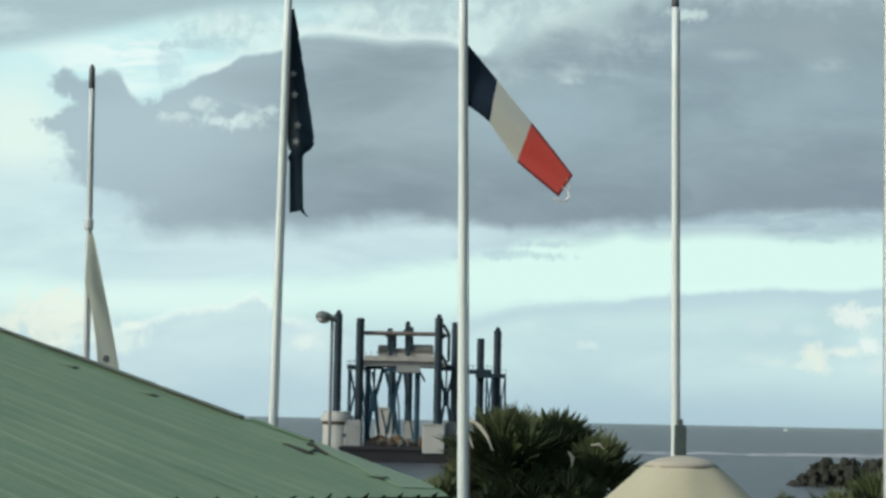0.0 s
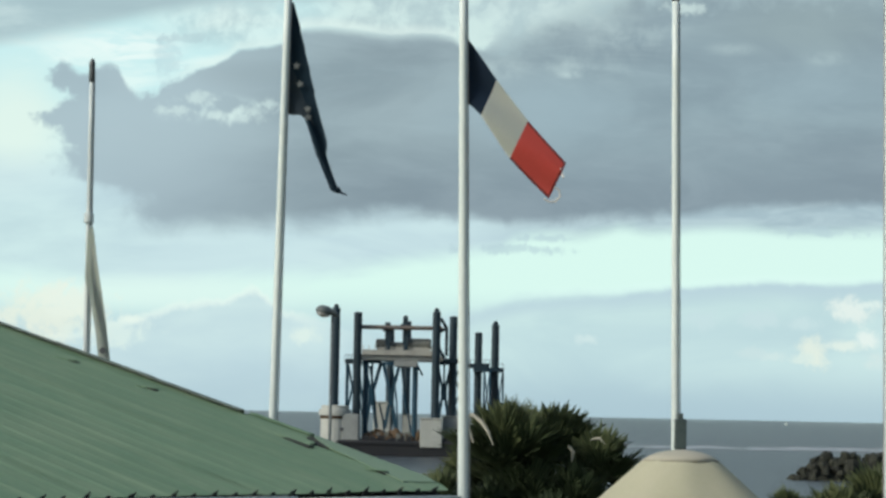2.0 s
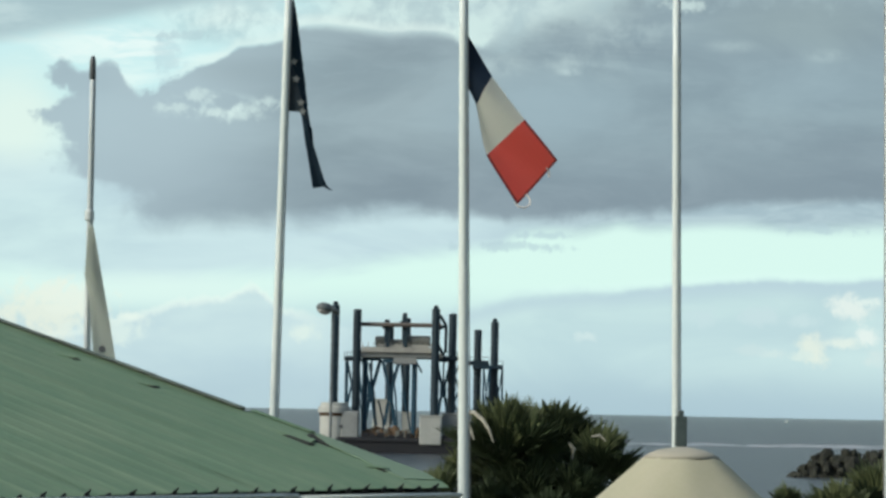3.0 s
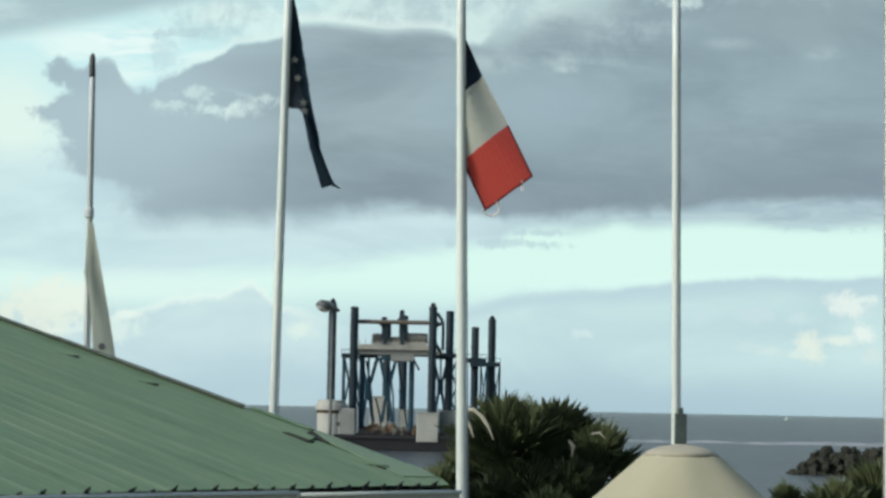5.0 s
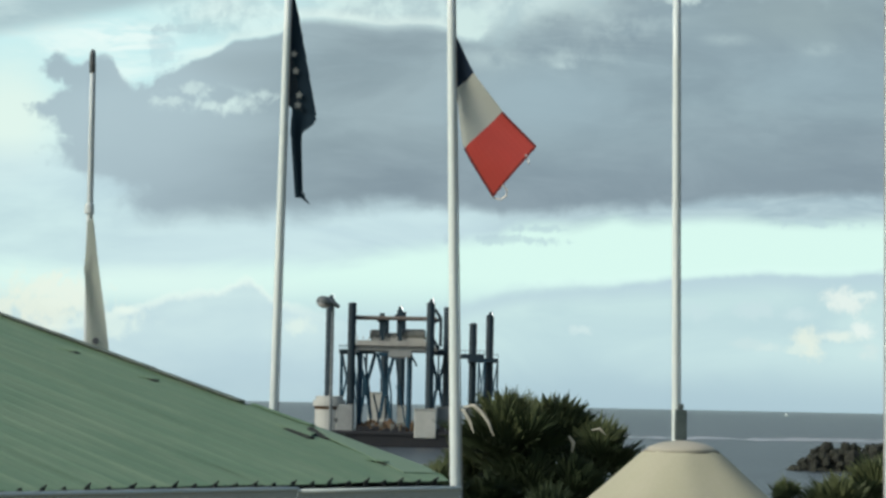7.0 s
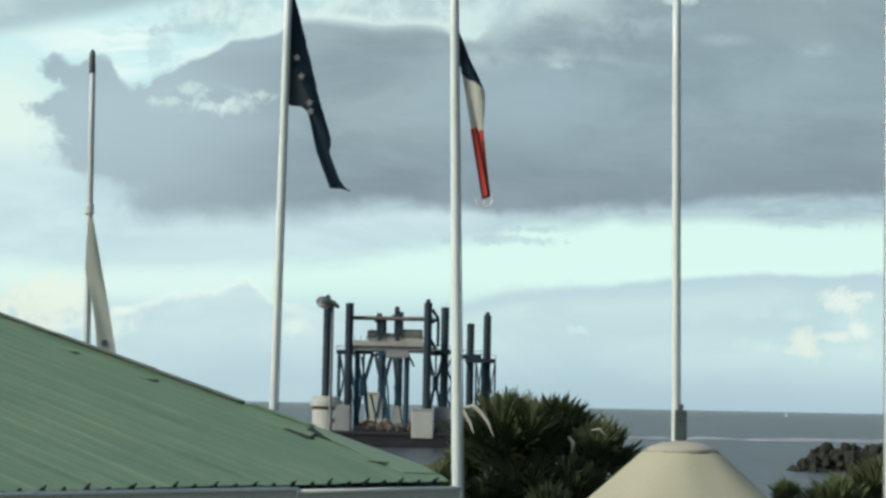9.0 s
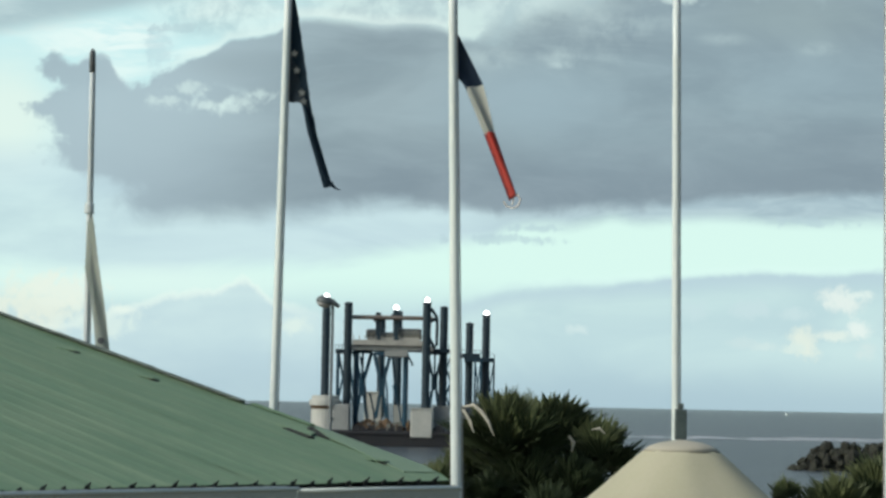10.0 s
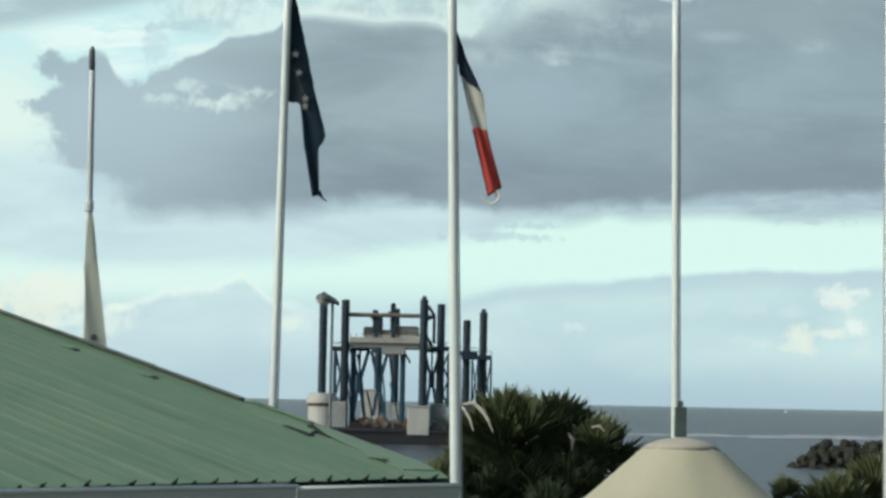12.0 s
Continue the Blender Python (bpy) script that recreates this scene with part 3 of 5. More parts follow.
    # wide cover strip over the lower edge, lifted and torn at its upper end
    prism("cover_strip", [(4.52, 0.34, 0.01), (4.9, 0.3, 0.01), (4.995, 0.52, 0.01), (5.0, 1.2, 0.01), (4.995, 2.04, 0.016), (4.84, 1.9, 0.034), (4.7, 1.56, 0.026), (4.6, 0.8, 0.012)], 0.006, M_ROOF_PALE, "paler green cover strip")
    # thin dark pieces that fill the notch beside the torn strip
    prism("dark_notch", [(4.69, 1.52, 0.022), (4.83, 1.86, 0.03), (4.88, 1.94, 0.03), (4.8, 1.95, 0.02), (4.67, 1.72, 0.01)], 0.02, M_DARK)
    prism("dark_notch", [(4.475, 1.58, 0.014), (4.54, 1.56, 0.022), (4.545, 1.93, 0.016), (4.5, 1.97, 0.008)], 0.02, M_DARK)
    prism("torn_flap", [(4.54, 1.62, 0.026), (4.68, 1.7, 0.03), (4.72, 2.1, 0.014), (4.55, 2.12, 0.012)], 0.005, M_ROOF, "lifted flap of torn roof edge")
    for u, v, long, lift in ((4.44, 5.2, 0.26, 0.012), (4.49, 3.93, 0.2, 0.012), (4.54, 0.62, 0.18, 0.016)):
        prism("torn_flap", [(u - 0.06, v + long, 0.012), (u + 0.1, v + long, 0.014), (u + 0.07, v, 0.016 + lift), (u + 0.01, v + 0.03, 0.012 + lift)], 0.006, M_ROOF, "lifted flap of torn roof edge")
        # a small dark piece at the flap's lower end
        prism("dark_notch", [(u + 0.0, v - 0.012, 0.008), (u + 0.06, v - 0.02, 0.012), (u + 0.06, v + 0.1, 0.01), (u, v + 0.1, 0.01)], 0.008, M_DARK)
    # gutter: a box channel with a rolled lip, in two lengths, and the board behind it
    for a, b, drop in ((-6.0, 2.8, 0.05), (2.81, 4.74, 0.03)):
        g = B()
        box(g, (a, -0.17, -0.16 + drop), (b, -0.164, -0.035 + drop))
        box(g, (a, -0.17, -0.166 + drop), (b, -0.05, -0.16 + drop))
        box(g, (a, -0.056, -0.16 + drop), (b, -0.05, -0.045 + drop))
        channel = part("gutter", g, M_GUTTER, home, "pale green painted metal gutter")
        channel.matrix_basis = to_local
        g = B()
        tube(g, [(a, -0.172, -0.034 + drop), (b, -0.172, -0.034 + drop)], [0.017, 0.017], 10)
        part("rolled_lip", g, M_LIP, channel, "pale rolled lip", smooth=True)
    # the board is coloured near black to stand for shadow under the sheets
    bm = B()
    box(bm, (-6.0, -0.03, -0.36), (4.84, 0.0, -0.03))
    part("fascia", bm, M_DARK, home).matrix_basis = to_local
    bm = B()
    tube(bm, [(4.76, -0.11, -0.12), (4.7, -0.05, -0.28), (4.5, 0.3, -0.53)], [0.035] * 3, 10)
    part("downpipe", bm, M_CAP, home).matrix_basis = to_local
    # walls below
    flat = Matrix((
        (EAVE_ALONG.x, -EAVE_ALONG.y, 0, 0), (EAVE_ALONG.y, EAVE_ALONG.x, 0, 0), (0, 0, 1, 0), (0, 0, 0, 1)))
    for lo, hi in (((-5.6, 0.35, 0), (4.6, 0.55, 3.7)), ((4.4, 0.56, 0), (4.6, 8.0, 3.7)), ((-5.6, 0.56, 0), (-5.4, 8.0, 3.7))):
        bm = B()
        box(bm, lo, hi)
        part("wall", bm, M_WALL, home).matrix_basis = flat
    # the far slope of the roof
    bm = B()
    box(bm, (-6.0, 0, -0.05), (4.8, 8.6, 0.0))
    far = part("far_roof", bm, M_ROOF, home)
    top = EAVE_A + UPHILL * RIDGE
    down = Vector((UPHILL.x, UPHILL.y, -UPHILL.z))
    out = EAVE_ALONG.cross(down)
    far.matrix_basis = base.inverted() @ Matrix((
        (EAVE_ALONG.x, down.x, out.x, top.x), (EAVE_ALONG.y, down.y, out.y, top.y), (EAVE_ALONG.z, down.z, out.z, top.z), (0, 0, 0, 1)))
    return home


house()


# ---- flagpoles ----
def flagpole(label, foot, top, r_low, r_high, paint, cap=True, cap_r=1.5, cap_h=0.1, halyard=1):
    foot, top = Vector(foot), Vector(top)
    rig = empty("flagpole", Matrix.Translation(foot), label, "flagpole", "row of flagpoles")
    h = top - foot
    bm = B()
    ts = [i / 10 for i in range(11)]
    tube(bm, [h * t for t in ts], [r_low + (r_high - r_low) * t for t in ts], 20)
    part("shaft", bm, paint, rig, smooth=True)
    bm = B()
    turned(bm, [(0.2, -0.1), (0.2, 0.02), (0.17, 0.04), (r_low + 0.03, 0.05), (r_low + 0.03, 0.2), (r_low, 0.21)], 20)
    part("base_flange", bm, M_STEEL, rig)
    if cap:
        bm = B()
        w = r_high * cap_r
        turned(bm, [(w * 0.8, -cap_h), (w, -cap_h * 0.95), (w, -0.03), (w * 0.9, 0.0), (w * 0.5, 0.03), (0.004, 0.04)], 16)
        c = part("cap", bm, M_CAP, rig, "dark metal pole cap", smooth=True)
        c.matrix_basis = Matrix.Translation(h)
    side = Vector((1, 0, 0)) * halyard
    bm = B()
    tube(bm, [h * 0.1 + side * (r_low + 0.012), h * 0.55 + side * ((r_low + r_high) / 2 + 0.008), h * 0.985 + side * (r_high + 0.006)], [0.006] * 3, 6)
    part("halyard", bm, M_ROPE, rig)
    bm = B()
    box(bm, (r_low - 0.005, -0.02, 1.2), (r_low + 0.03, 0.02, 1.34), 0.005)
    part("cleat", bm, M_STEEL, rig)
    return rig


def upright(low, high, z_foot, z_top):
    """Foot and top of a pole through two points."""
    low, high = Vector(low), Vector(high)
    d = (high - low) / (high.z - low.z)
    return low + d * (z_foot - low.z), low + d * (z_top - low.z)


foot, top = upright((-4.041, 26.000, 11.549), (-4.069, 26.000, 14.899), 6.4, 14.9)
white_pole = flagpole("weathered grey-white flagpole with a dark cap", foot, top, 0.046, 0.026, M_POLE_DULL, True, 1.35, 0.24)
bm = B()
turned(bm, [(0.05, -0.06), (0.055, -0.05), (0.055, 0.04), (0.045, 0.06)], 16)
collar = part("joint_collar", bm, M_POLE_DULL, white_pole)
collar.matrix_basis = Matrix.Translation((top - foot) * 0.788)

foot, top = upright((-1.784, 24.500, 10.831), (-1.736, 24.500, 15.267), 6.4, 15.75)
star_pole = flagpole("white painted flagpole with a tapering shaft", foot, top, 0.05, 0.036, M_POLE)

TRI_FOOT, TRI_TOP = upright((0.217, 22.000, 10.208), (0.116, 22.000, 14.810), 6.4, 15.5)
tri_pole = flagpole("white painted flagpole leaning slightly", TRI_FOOT, TRI_TOP, 0.064, 0.036, M_POLE)

foot, top = upright((2.896, 28.000, 10.664), (2.835, 28.000, 15.903), 6.4, 16.22)
bare_pole = flagpole("white flagpole flying no flag, with a grey winch box", foot, top, 0.054, 0.044, M_POLE, True, 1.1, 0.12)
bm = B()
box(bm, (-0.02, -0.17, -0.2), (0.12, -0.04, 0.17), 0.012)
box(bm, (0.02, -0.15, 0.17), (0.08, -0.05, 0.24), 0.01)
winch = part("winch_box", bm, M_STEEL, bare_pole, "grey galvanised winch box")
winch.matrix_basis = Matrix.Translation(Vector((2.895, 28.000, 10.767)) - foot)

foot, top = upright((5.126, 26.000, 10.161), (5.086, 26.000, 15.603), 6.4, 16.4)
edge_pole = flagpole("white flagpole with a dull grey upper shaft", foot, top, 0.06, 0.045, M_POLE_DULL, True, 1.3, 0.1, -1)


# ---- flags: stiff overlapping patches of cloth that swing ----
TRICOLOUR_SHAPES, STAR_SHAPES, WHITE_SHAPES = [], [], []


def hang(store, t, *corners):
    """Where the cloth hangs at a time, as x and z: four points along its upper edge, four along its lower edge."""
    store.append((t, corners))


hang(TRICOLOUR_SHAPES, 0, (0.191, 14.619), (0.501, 14.269), (0.839, 13.859), (1.249, 13.342), (0.219, 14.018), (0.432, 13.851), (0.714, 13.469), (1.110, 13.129))
hang(TRICOLOUR_SHAPES, 0.5, (0.179, 14.631), (0.415, 14.192), (0.711, 13.763), (1.111, 13.390), (0.199, 13.996), (0.292, 13.907), (0.527, 13.477), (0.948, 13.174))
hang(TRICOLOUR_SHAPES, 1, (0.187, 14.620), (0.446, 14.204), (0.756, 13.805), (1.111, 13.454), (0.205, 14.084), (0.301, 13.857), (0.422, 13.425), (0.731, 13.082))
hang(TRICOLOUR_SHAPES, 1.5, (0.186, 14.635), (0.391, 14.219), (0.589, 13.772), (0.849, 13.184), (0.204, 14.085), (0.322, 13.858), (0.455, 13.617), (0.775, 13.068))
hang(TRICOLOUR_SHAPES, 2, (0.182, 14.626), (0.493, 14.211), (0.804, 13.820), (1.182, 13.409), (0.209, 13.999), (0.348, 13.849), (0.636, 13.436), (1.021, 13.056))
hang(TRICOLOUR_SHAPES, 2.5, (0.186, 14.641), (0.436, 14.225), (0.749, 13.735), (1.096, 13.361), (0.203, 14.143), (0.314, 13.878), (0.506, 13.349), (0.875, 12.977))
hang(TRICOLOUR_SHAPES, 3, (0.184, 14.622), (0.442, 14.221), (0.768, 13.793), (1.093, 13.403), (0.193, 14.163), (0.296, 13.936), (0.403, 13.442), (0.707, 12.955))
hang(TRICOLOUR_SHAPES, 3.6, (0.176, 14.607), (0.401, 14.217), (0.689, 13.780), (0.975, 13.358), (0.183, 14.143), (0.245, 13.959), (0.307, 13.423), (0.566, 12.942))
hang(TRICOLOUR_SHAPES, 4.3, (0.167, 14.589), (0.395, 14.206), (0.688, 13.755), (0.976, 13.289), (0.171, 14.121), (0.214, 13.983), (0.278, 13.389), (0.540, 12.909))
hang(TRICOLOUR_SHAPES, 5, (0.158, 14.572), (0.355, 14.194), (0.614, 13.726), (0.865, 13.213), (0.159, 14.098), (0.161, 14.006), (0.181, 13.352), (0.402, 12.870))
hang(TRICOLOUR_SHAPES, 5.5, (0.147, 14.587), (0.367, 14.201), (0.610, 13.756), (0.891, 13.305), (0.148, 14.128), (0.142, 14.052), (0.201, 13.367), (0.475, 12.879))
hang(TRICOLOUR_SHAPES, 6, (0.133, 14.579), (0.308, 14.161), (0.537, 13.632), (0.714, 13.065), (0.143, 14.043), (0.178, 13.815), (0.308, 13.361), (0.619, 12.904))
hang(TRICOLOUR_SHAPES, 6.5, (0.109, 14.580), (0.344, 14.187), (0.602, 13.758), (0.966, 13.301), (0.128, 13.992), (0.184, 13.841), (0.330, 13.372), (0.670, 12.976))
hang(TRICOLOUR_SHAPES, 7, (0.065, 14.555), (0.269, 14.177), (0.556, 13.816), (0.896, 13.480), (0.081, 14.097), (0.098, 14.021), (0.185, 13.428), (0.474, 12.963))
hang(TRICOLOUR_SHAPES, 7.7, (0.078, 14.564), (0.320, 14.121), (0.523, 13.753), (0.787, 13.319), (0.094, 14.165), (0.128, 14.078), (0.234, 13.512), (0.485, 12.969))
hang(TRICOLOUR_SHAPES, 8.4, (0.092, 14.574), (0.323, 14.062), (0.388, 13.681), (0.525, 13.145), (0.106, 14.233), (0.127, 14.133), (0.189, 13.589), (0.341, 12.963))
hang(TRICOLOUR_SHAPES, 9, (0.104, 14.582), (0.373, 14.006), (0.373, 13.610), (0.452, 12.981), (0.117, 14.291), (0.157, 14.177), (0.243, 13.645), (0.370, 12.941))
hang(TRICOLOUR_SHAPES, 9.5, (0.085, 14.580), (0.475, 13.945), (0.508, 13.436), (0.510, 12.905), (0.093, 14.228), (0.187, 14.078), (0.272, 13.637), (0.415, 12.873))
hang(TRICOLOUR_SHAPES, 10, (0.080, 14.573), (0.363, 14.059), (0.485, 13.589), (0.708, 12.986), (0.095, 14.168), (0.189, 14.017), (0.372, 13.587), (0.634, 12.931))
hang(TRICOLOUR_SHAPES, 10.5, (0.080, 14.590), (0.249, 14.097), (0.417, 13.620), (0.625, 13.001), (0.097, 14.094), (0.200, 13.905), (0.327, 13.565), (0.499, 12.862))
hang(TRICOLOUR_SHAPES, 11, (0.065, 14.582), (0.296, 14.013), (0.349, 13.633), (0.408, 12.898), (0.081, 14.162), (0.129, 14.010), (0.251, 13.609), (0.333, 12.866))
hang(TRICOLOUR_SHAPES, 11.5, (0.073, 14.558), (0.290, 13.928), (0.288, 13.623), (0.443, 13.056), (0.082, 14.077), (0.124, 13.887), (0.222, 13.508), (0.345, 12.994))
hang(TRICOLOUR_SHAPES, 12, (0.067, 14.593), (0.355, 13.932), (0.411, 13.585), (0.564, 13.041), (0.095, 14.299), (0.142, 14.133), (0.262, 13.615), (0.429, 12.939))

hang(STAR_SHAPES, 0, (-1.712, 15.393), (-1.416, 13.964), (-1.529, 13.764), (-1.513, 13.180), (-1.711, 14.143), (-1.675, 13.805), (-1.675, 13.737), (-1.659, 13.141))
hang(STAR_SHAPES, 0.5, (-1.717, 15.393), (-1.457, 13.887), (-1.541, 13.688), (-1.464, 13.142), (-1.718, 14.196), (-1.686, 13.942), (-1.651, 13.661), (-1.559, 13.250))
hang(STAR_SHAPES, 1, (-1.708, 15.392), (-1.308, 13.682), (-1.319, 13.485), (-1.338, 13.182), (-1.708, 14.183), (-1.648, 14.142), (-1.514, 13.457), (-1.457, 13.231))
hang(STAR_SHAPES, 1.5, (-1.709, 15.392), (-1.262, 13.811), (-1.254, 13.614), (-1.197, 13.203), (-1.710, 14.158), (-1.539, 14.128), (-1.400, 13.587), (-1.308, 13.260))
hang(STAR_SHAPES, 2, (-1.714, 15.392), (-1.294, 13.902), (-1.278, 13.705), (-1.128, 13.295), (-1.714, 14.156), (-1.527, 14.135), (-1.369, 13.678), (-1.221, 13.336))
hang(STAR_SHAPES, 2.5, (-1.718, 15.392), (-1.281, 13.918), (-1.246, 13.722), (-1.090, 13.329), (-1.718, 14.164), (-1.556, 14.125), (-1.448, 13.693), (-1.326, 13.308))
hang(STAR_SHAPES, 3, (-1.720, 15.392), (-1.462, 13.979), (-1.422, 13.782), (-1.278, 13.347), (-1.720, 14.169), (-1.567, 14.146), (-1.501, 13.756), (-1.421, 13.319))
hang(STAR_SHAPES, 3.6, (-1.719, 15.391), (-1.457, 13.962), (-1.434, 13.770), (-1.307, 13.358), (-1.719, 14.170), (-1.575, 14.148), (-1.518, 13.743), (-1.447, 13.324))
hang(STAR_SHAPES, 4.3, (-1.717, 15.391), (-1.404, 13.936), (-1.348, 13.744), (-1.187, 13.351), (-1.718, 14.172), (-1.552, 14.146), (-1.445, 13.717), (-1.323, 13.311))
hang(STAR_SHAPES, 5, (-1.716, 15.391), (-1.389, 13.909), (-1.343, 13.713), (-1.190, 13.337), (-1.717, 14.174), (-1.555, 14.143), (-1.446, 13.686), (-1.324, 13.292))
hang(STAR_SHAPES, 5.5, (-1.719, 15.391), (-1.317, 13.944), (-1.268, 13.748), (-1.127, 13.372), (-1.720, 14.174), (-1.533, 14.135), (-1.426, 13.720), (-1.277, 13.327))
hang(STAR_SHAPES, 6, (-1.726, 15.391), (-1.333, 13.935), (-1.316, 13.738), (-1.217, 13.328), (-1.727, 14.173), (-1.557, 14.143), (-1.481, 13.710), (-1.351, 13.274))
hang(STAR_SHAPES, 6.5, (-1.727, 15.391), (-1.335, 14.006), (-1.334, 13.808), (-1.326, 13.244), (-1.728, 14.167), (-1.592, 14.145), (-1.567, 13.779), (-1.485, 13.223))
hang(STAR_SHAPES, 7, (-1.718, 15.391), (-1.395, 14.037), (-1.552, 13.836), (-1.525, 13.145), (-1.720, 14.200), (-1.675, 14.116), (-1.667, 13.809), (-1.609, 13.143))
hang(STAR_SHAPES, 7.7, (-1.718, 15.391), (-1.329, 13.969), (-1.409, 13.775), (-1.320, 13.200), (-1.719, 14.186), (-1.605, 14.121), (-1.532, 13.747), (-1.424, 13.198))
hang(STAR_SHAPES, 8.4, (-1.717, 15.391), (-1.316, 13.897), (-1.378, 13.705), (-1.287, 13.241), (-1.718, 14.172), (-1.569, 14.124), (-1.499, 13.677), (-1.412, 13.238))
hang(STAR_SHAPES, 9, (-1.716, 15.391), (-1.253, 13.831), (-1.241, 13.634), (-1.088, 13.258), (-1.717, 14.161), (-1.504, 14.122), (-1.369, 13.607), (-1.231, 13.255))
hang(STAR_SHAPES, 9.5, (-1.718, 15.390), (-1.258, 13.931), (-1.333, 13.732), (-1.274, 13.194), (-1.719, 14.159), (-1.490, 14.122), (-1.443, 13.706), (-1.333, 13.193))
hang(STAR_SHAPES, 10, (-1.718, 15.391), (-1.436, 14.030), (-1.389, 13.834), (-1.208, 13.273), (-1.719, 14.186), (-1.558, 14.172), (-1.474, 13.808), (-1.300, 13.245))
hang(STAR_SHAPES, 10.5, (-1.717, 15.391), (-1.190, 13.995), (-1.281, 13.796), (-1.239, 13.215), (-1.718, 14.171), (-1.531, 14.132), (-1.464, 13.767), (-1.357, 13.212))
hang(STAR_SHAPES, 11, (-1.717, 15.390), (-1.485, 13.980), (-1.453, 13.784), (-1.280, 13.138), (-1.718, 14.171), (-1.564, 14.123), (-1.507, 13.758), (-1.356, 13.153))
hang(STAR_SHAPES, 11.5, (-1.717, 15.390), (-1.252, 13.746), (-1.307, 13.548), (-1.373, 13.143), (-1.718, 14.152), (-1.556, 14.121), (-1.490, 13.520), (-1.448, 13.124))
hang(STAR_SHAPES, 12, (-1.714, 15.390), (-1.305, 13.831), (-1.363, 13.633), (-1.344, 13.154), (-1.714, 14.162), (-1.576, 14.146), (-1.503, 13.605), (-1.417, 13.122))

hang(WHITE_SHAPES, 0, (-4.020, 13.008), (-3.879, 12.478), (-3.746, 11.950), (-3.626, 11.407), (-4.034, 12.427), (-3.978, 12.170), (-3.912, 11.786), (-3.868, 11.351))
hang(WHITE_SHAPES, 0.5, (-4.025, 13.008), (-3.878, 12.476), (-3.738, 11.946), (-3.613, 11.401), (-4.039, 12.427), (-3.977, 12.171), (-3.904, 11.787), (-3.855, 11.345))
hang(WHITE_SHAPES, 1, (-4.015, 13.008), (-3.933, 12.493), (-3.855, 11.979), (-3.784, 11.451), (-4.030, 12.427), (-4.022, 12.169), (-4.010, 11.784), (-4.001, 11.396))
hang(WHITE_SHAPES, 1.5, (-4.017, 13.008), (-3.928, 12.491), (-3.844, 11.976), (-3.767, 11.446), (-4.032, 12.427), (-4.024, 12.169), (-4.012, 11.784), (-4.003, 11.390))
hang(WHITE_SHAPES, 2, (-4.022, 13.008), (-3.922, 12.488), (-3.826, 11.970), (-3.740, 11.437), (-4.036, 12.427), (-3.979, 12.170), (-3.911, 11.786), (-3.866, 11.383))
hang(WHITE_SHAPES, 2.5, (-4.026, 13.008), (-3.877, 12.476), (-3.735, 11.945), (-3.608, 11.399), (-4.041, 12.427), (-3.965, 12.171), (-3.876, 11.787), (-3.818, 11.344))
hang(WHITE_SHAPES, 3, (-4.029, 13.008), (-3.905, 12.482), (-3.787, 11.958), (-3.682, 11.419), (-4.043, 12.427), (-4.008, 12.170), (-3.965, 11.785), (-3.937, 11.363))
hang(WHITE_SHAPES, 3.6, (-4.027, 13.008), (-3.921, 12.486), (-3.824, 11.967), (-3.739, 11.433), (-4.042, 12.427), (-4.019, 12.173), (-3.999, 11.794), (-3.994, 11.377))
hang(WHITE_SHAPES, 4.3, (-4.026, 13.008), (-3.891, 12.485), (-3.761, 11.965), (-3.643, 11.429), (-4.040, 12.427), (-3.998, 12.172), (-3.941, 11.791), (-3.898, 11.373))
hang(WHITE_SHAPES, 5, (-4.025, 13.008), (-3.901, 12.482), (-3.784, 11.958), (-3.678, 11.419), (-4.039, 12.427), (-4.004, 12.170), (-3.962, 11.785), (-3.933, 11.362))
hang(WHITE_SHAPES, 5.5, (-4.028, 13.008), (-3.951, 12.494), (-3.878, 11.981), (-3.811, 11.455), (-4.043, 12.427), (-4.044, 12.169), (-4.042, 11.784), (-4.040, 11.399))
hang(WHITE_SHAPES, 6, (-4.036, 13.008), (-3.915, 12.483), (-3.800, 11.959), (-3.696, 11.421), (-4.051, 12.427), (-4.034, 12.170), (-4.012, 11.784), (-3.996, 11.363))
hang(WHITE_SHAPES, 6.5, (-4.037, 13.008), (-3.895, 12.477), (-3.760, 11.948), (-3.639, 11.404), (-4.052, 12.427), (-3.992, 12.170), (-3.921, 11.786), (-3.875, 11.348))
hang(WHITE_SHAPES, 7, (-4.027, 13.008), (-3.932, 12.489), (-3.841, 11.972), (-3.759, 11.440), (-4.042, 12.427), (-4.034, 12.169), (-4.023, 11.784), (-4.014, 11.384))
hang(WHITE_SHAPES, 7.7, (-4.027, 13.008), (-3.904, 12.491), (-3.784, 11.977), (-3.674, 11.448), (-4.041, 12.427), (-4.007, 12.173), (-3.955, 11.794), (-3.913, 11.392))
hang(WHITE_SHAPES, 8.4, (-4.026, 13.008), (-3.931, 12.489), (-3.845, 11.973), (-3.769, 11.441), (-4.041, 12.427), (-4.016, 12.173), (-3.996, 11.796), (-3.993, 11.385))
hang(WHITE_SHAPES, 9, (-4.025, 13.008), (-3.899, 12.482), (-3.780, 11.957), (-3.673, 11.417), (-4.040, 12.427), (-3.987, 12.170), (-3.924, 11.786), (-3.883, 11.361))
hang(WHITE_SHAPES, 9.5, (-4.028, 13.008), (-3.914, 12.484), (-3.805, 11.962), (-3.708, 11.426), (-4.043, 12.427), (-4.008, 12.170), (-3.965, 11.785), (-3.937, 11.370))
hang(WHITE_SHAPES, 10, (-4.027, 13.008), (-3.929, 12.489), (-3.836, 11.971), (-3.752, 11.438), (-4.041, 12.427), (-3.995, 12.170), (-3.940, 11.786), (-3.904, 11.384))
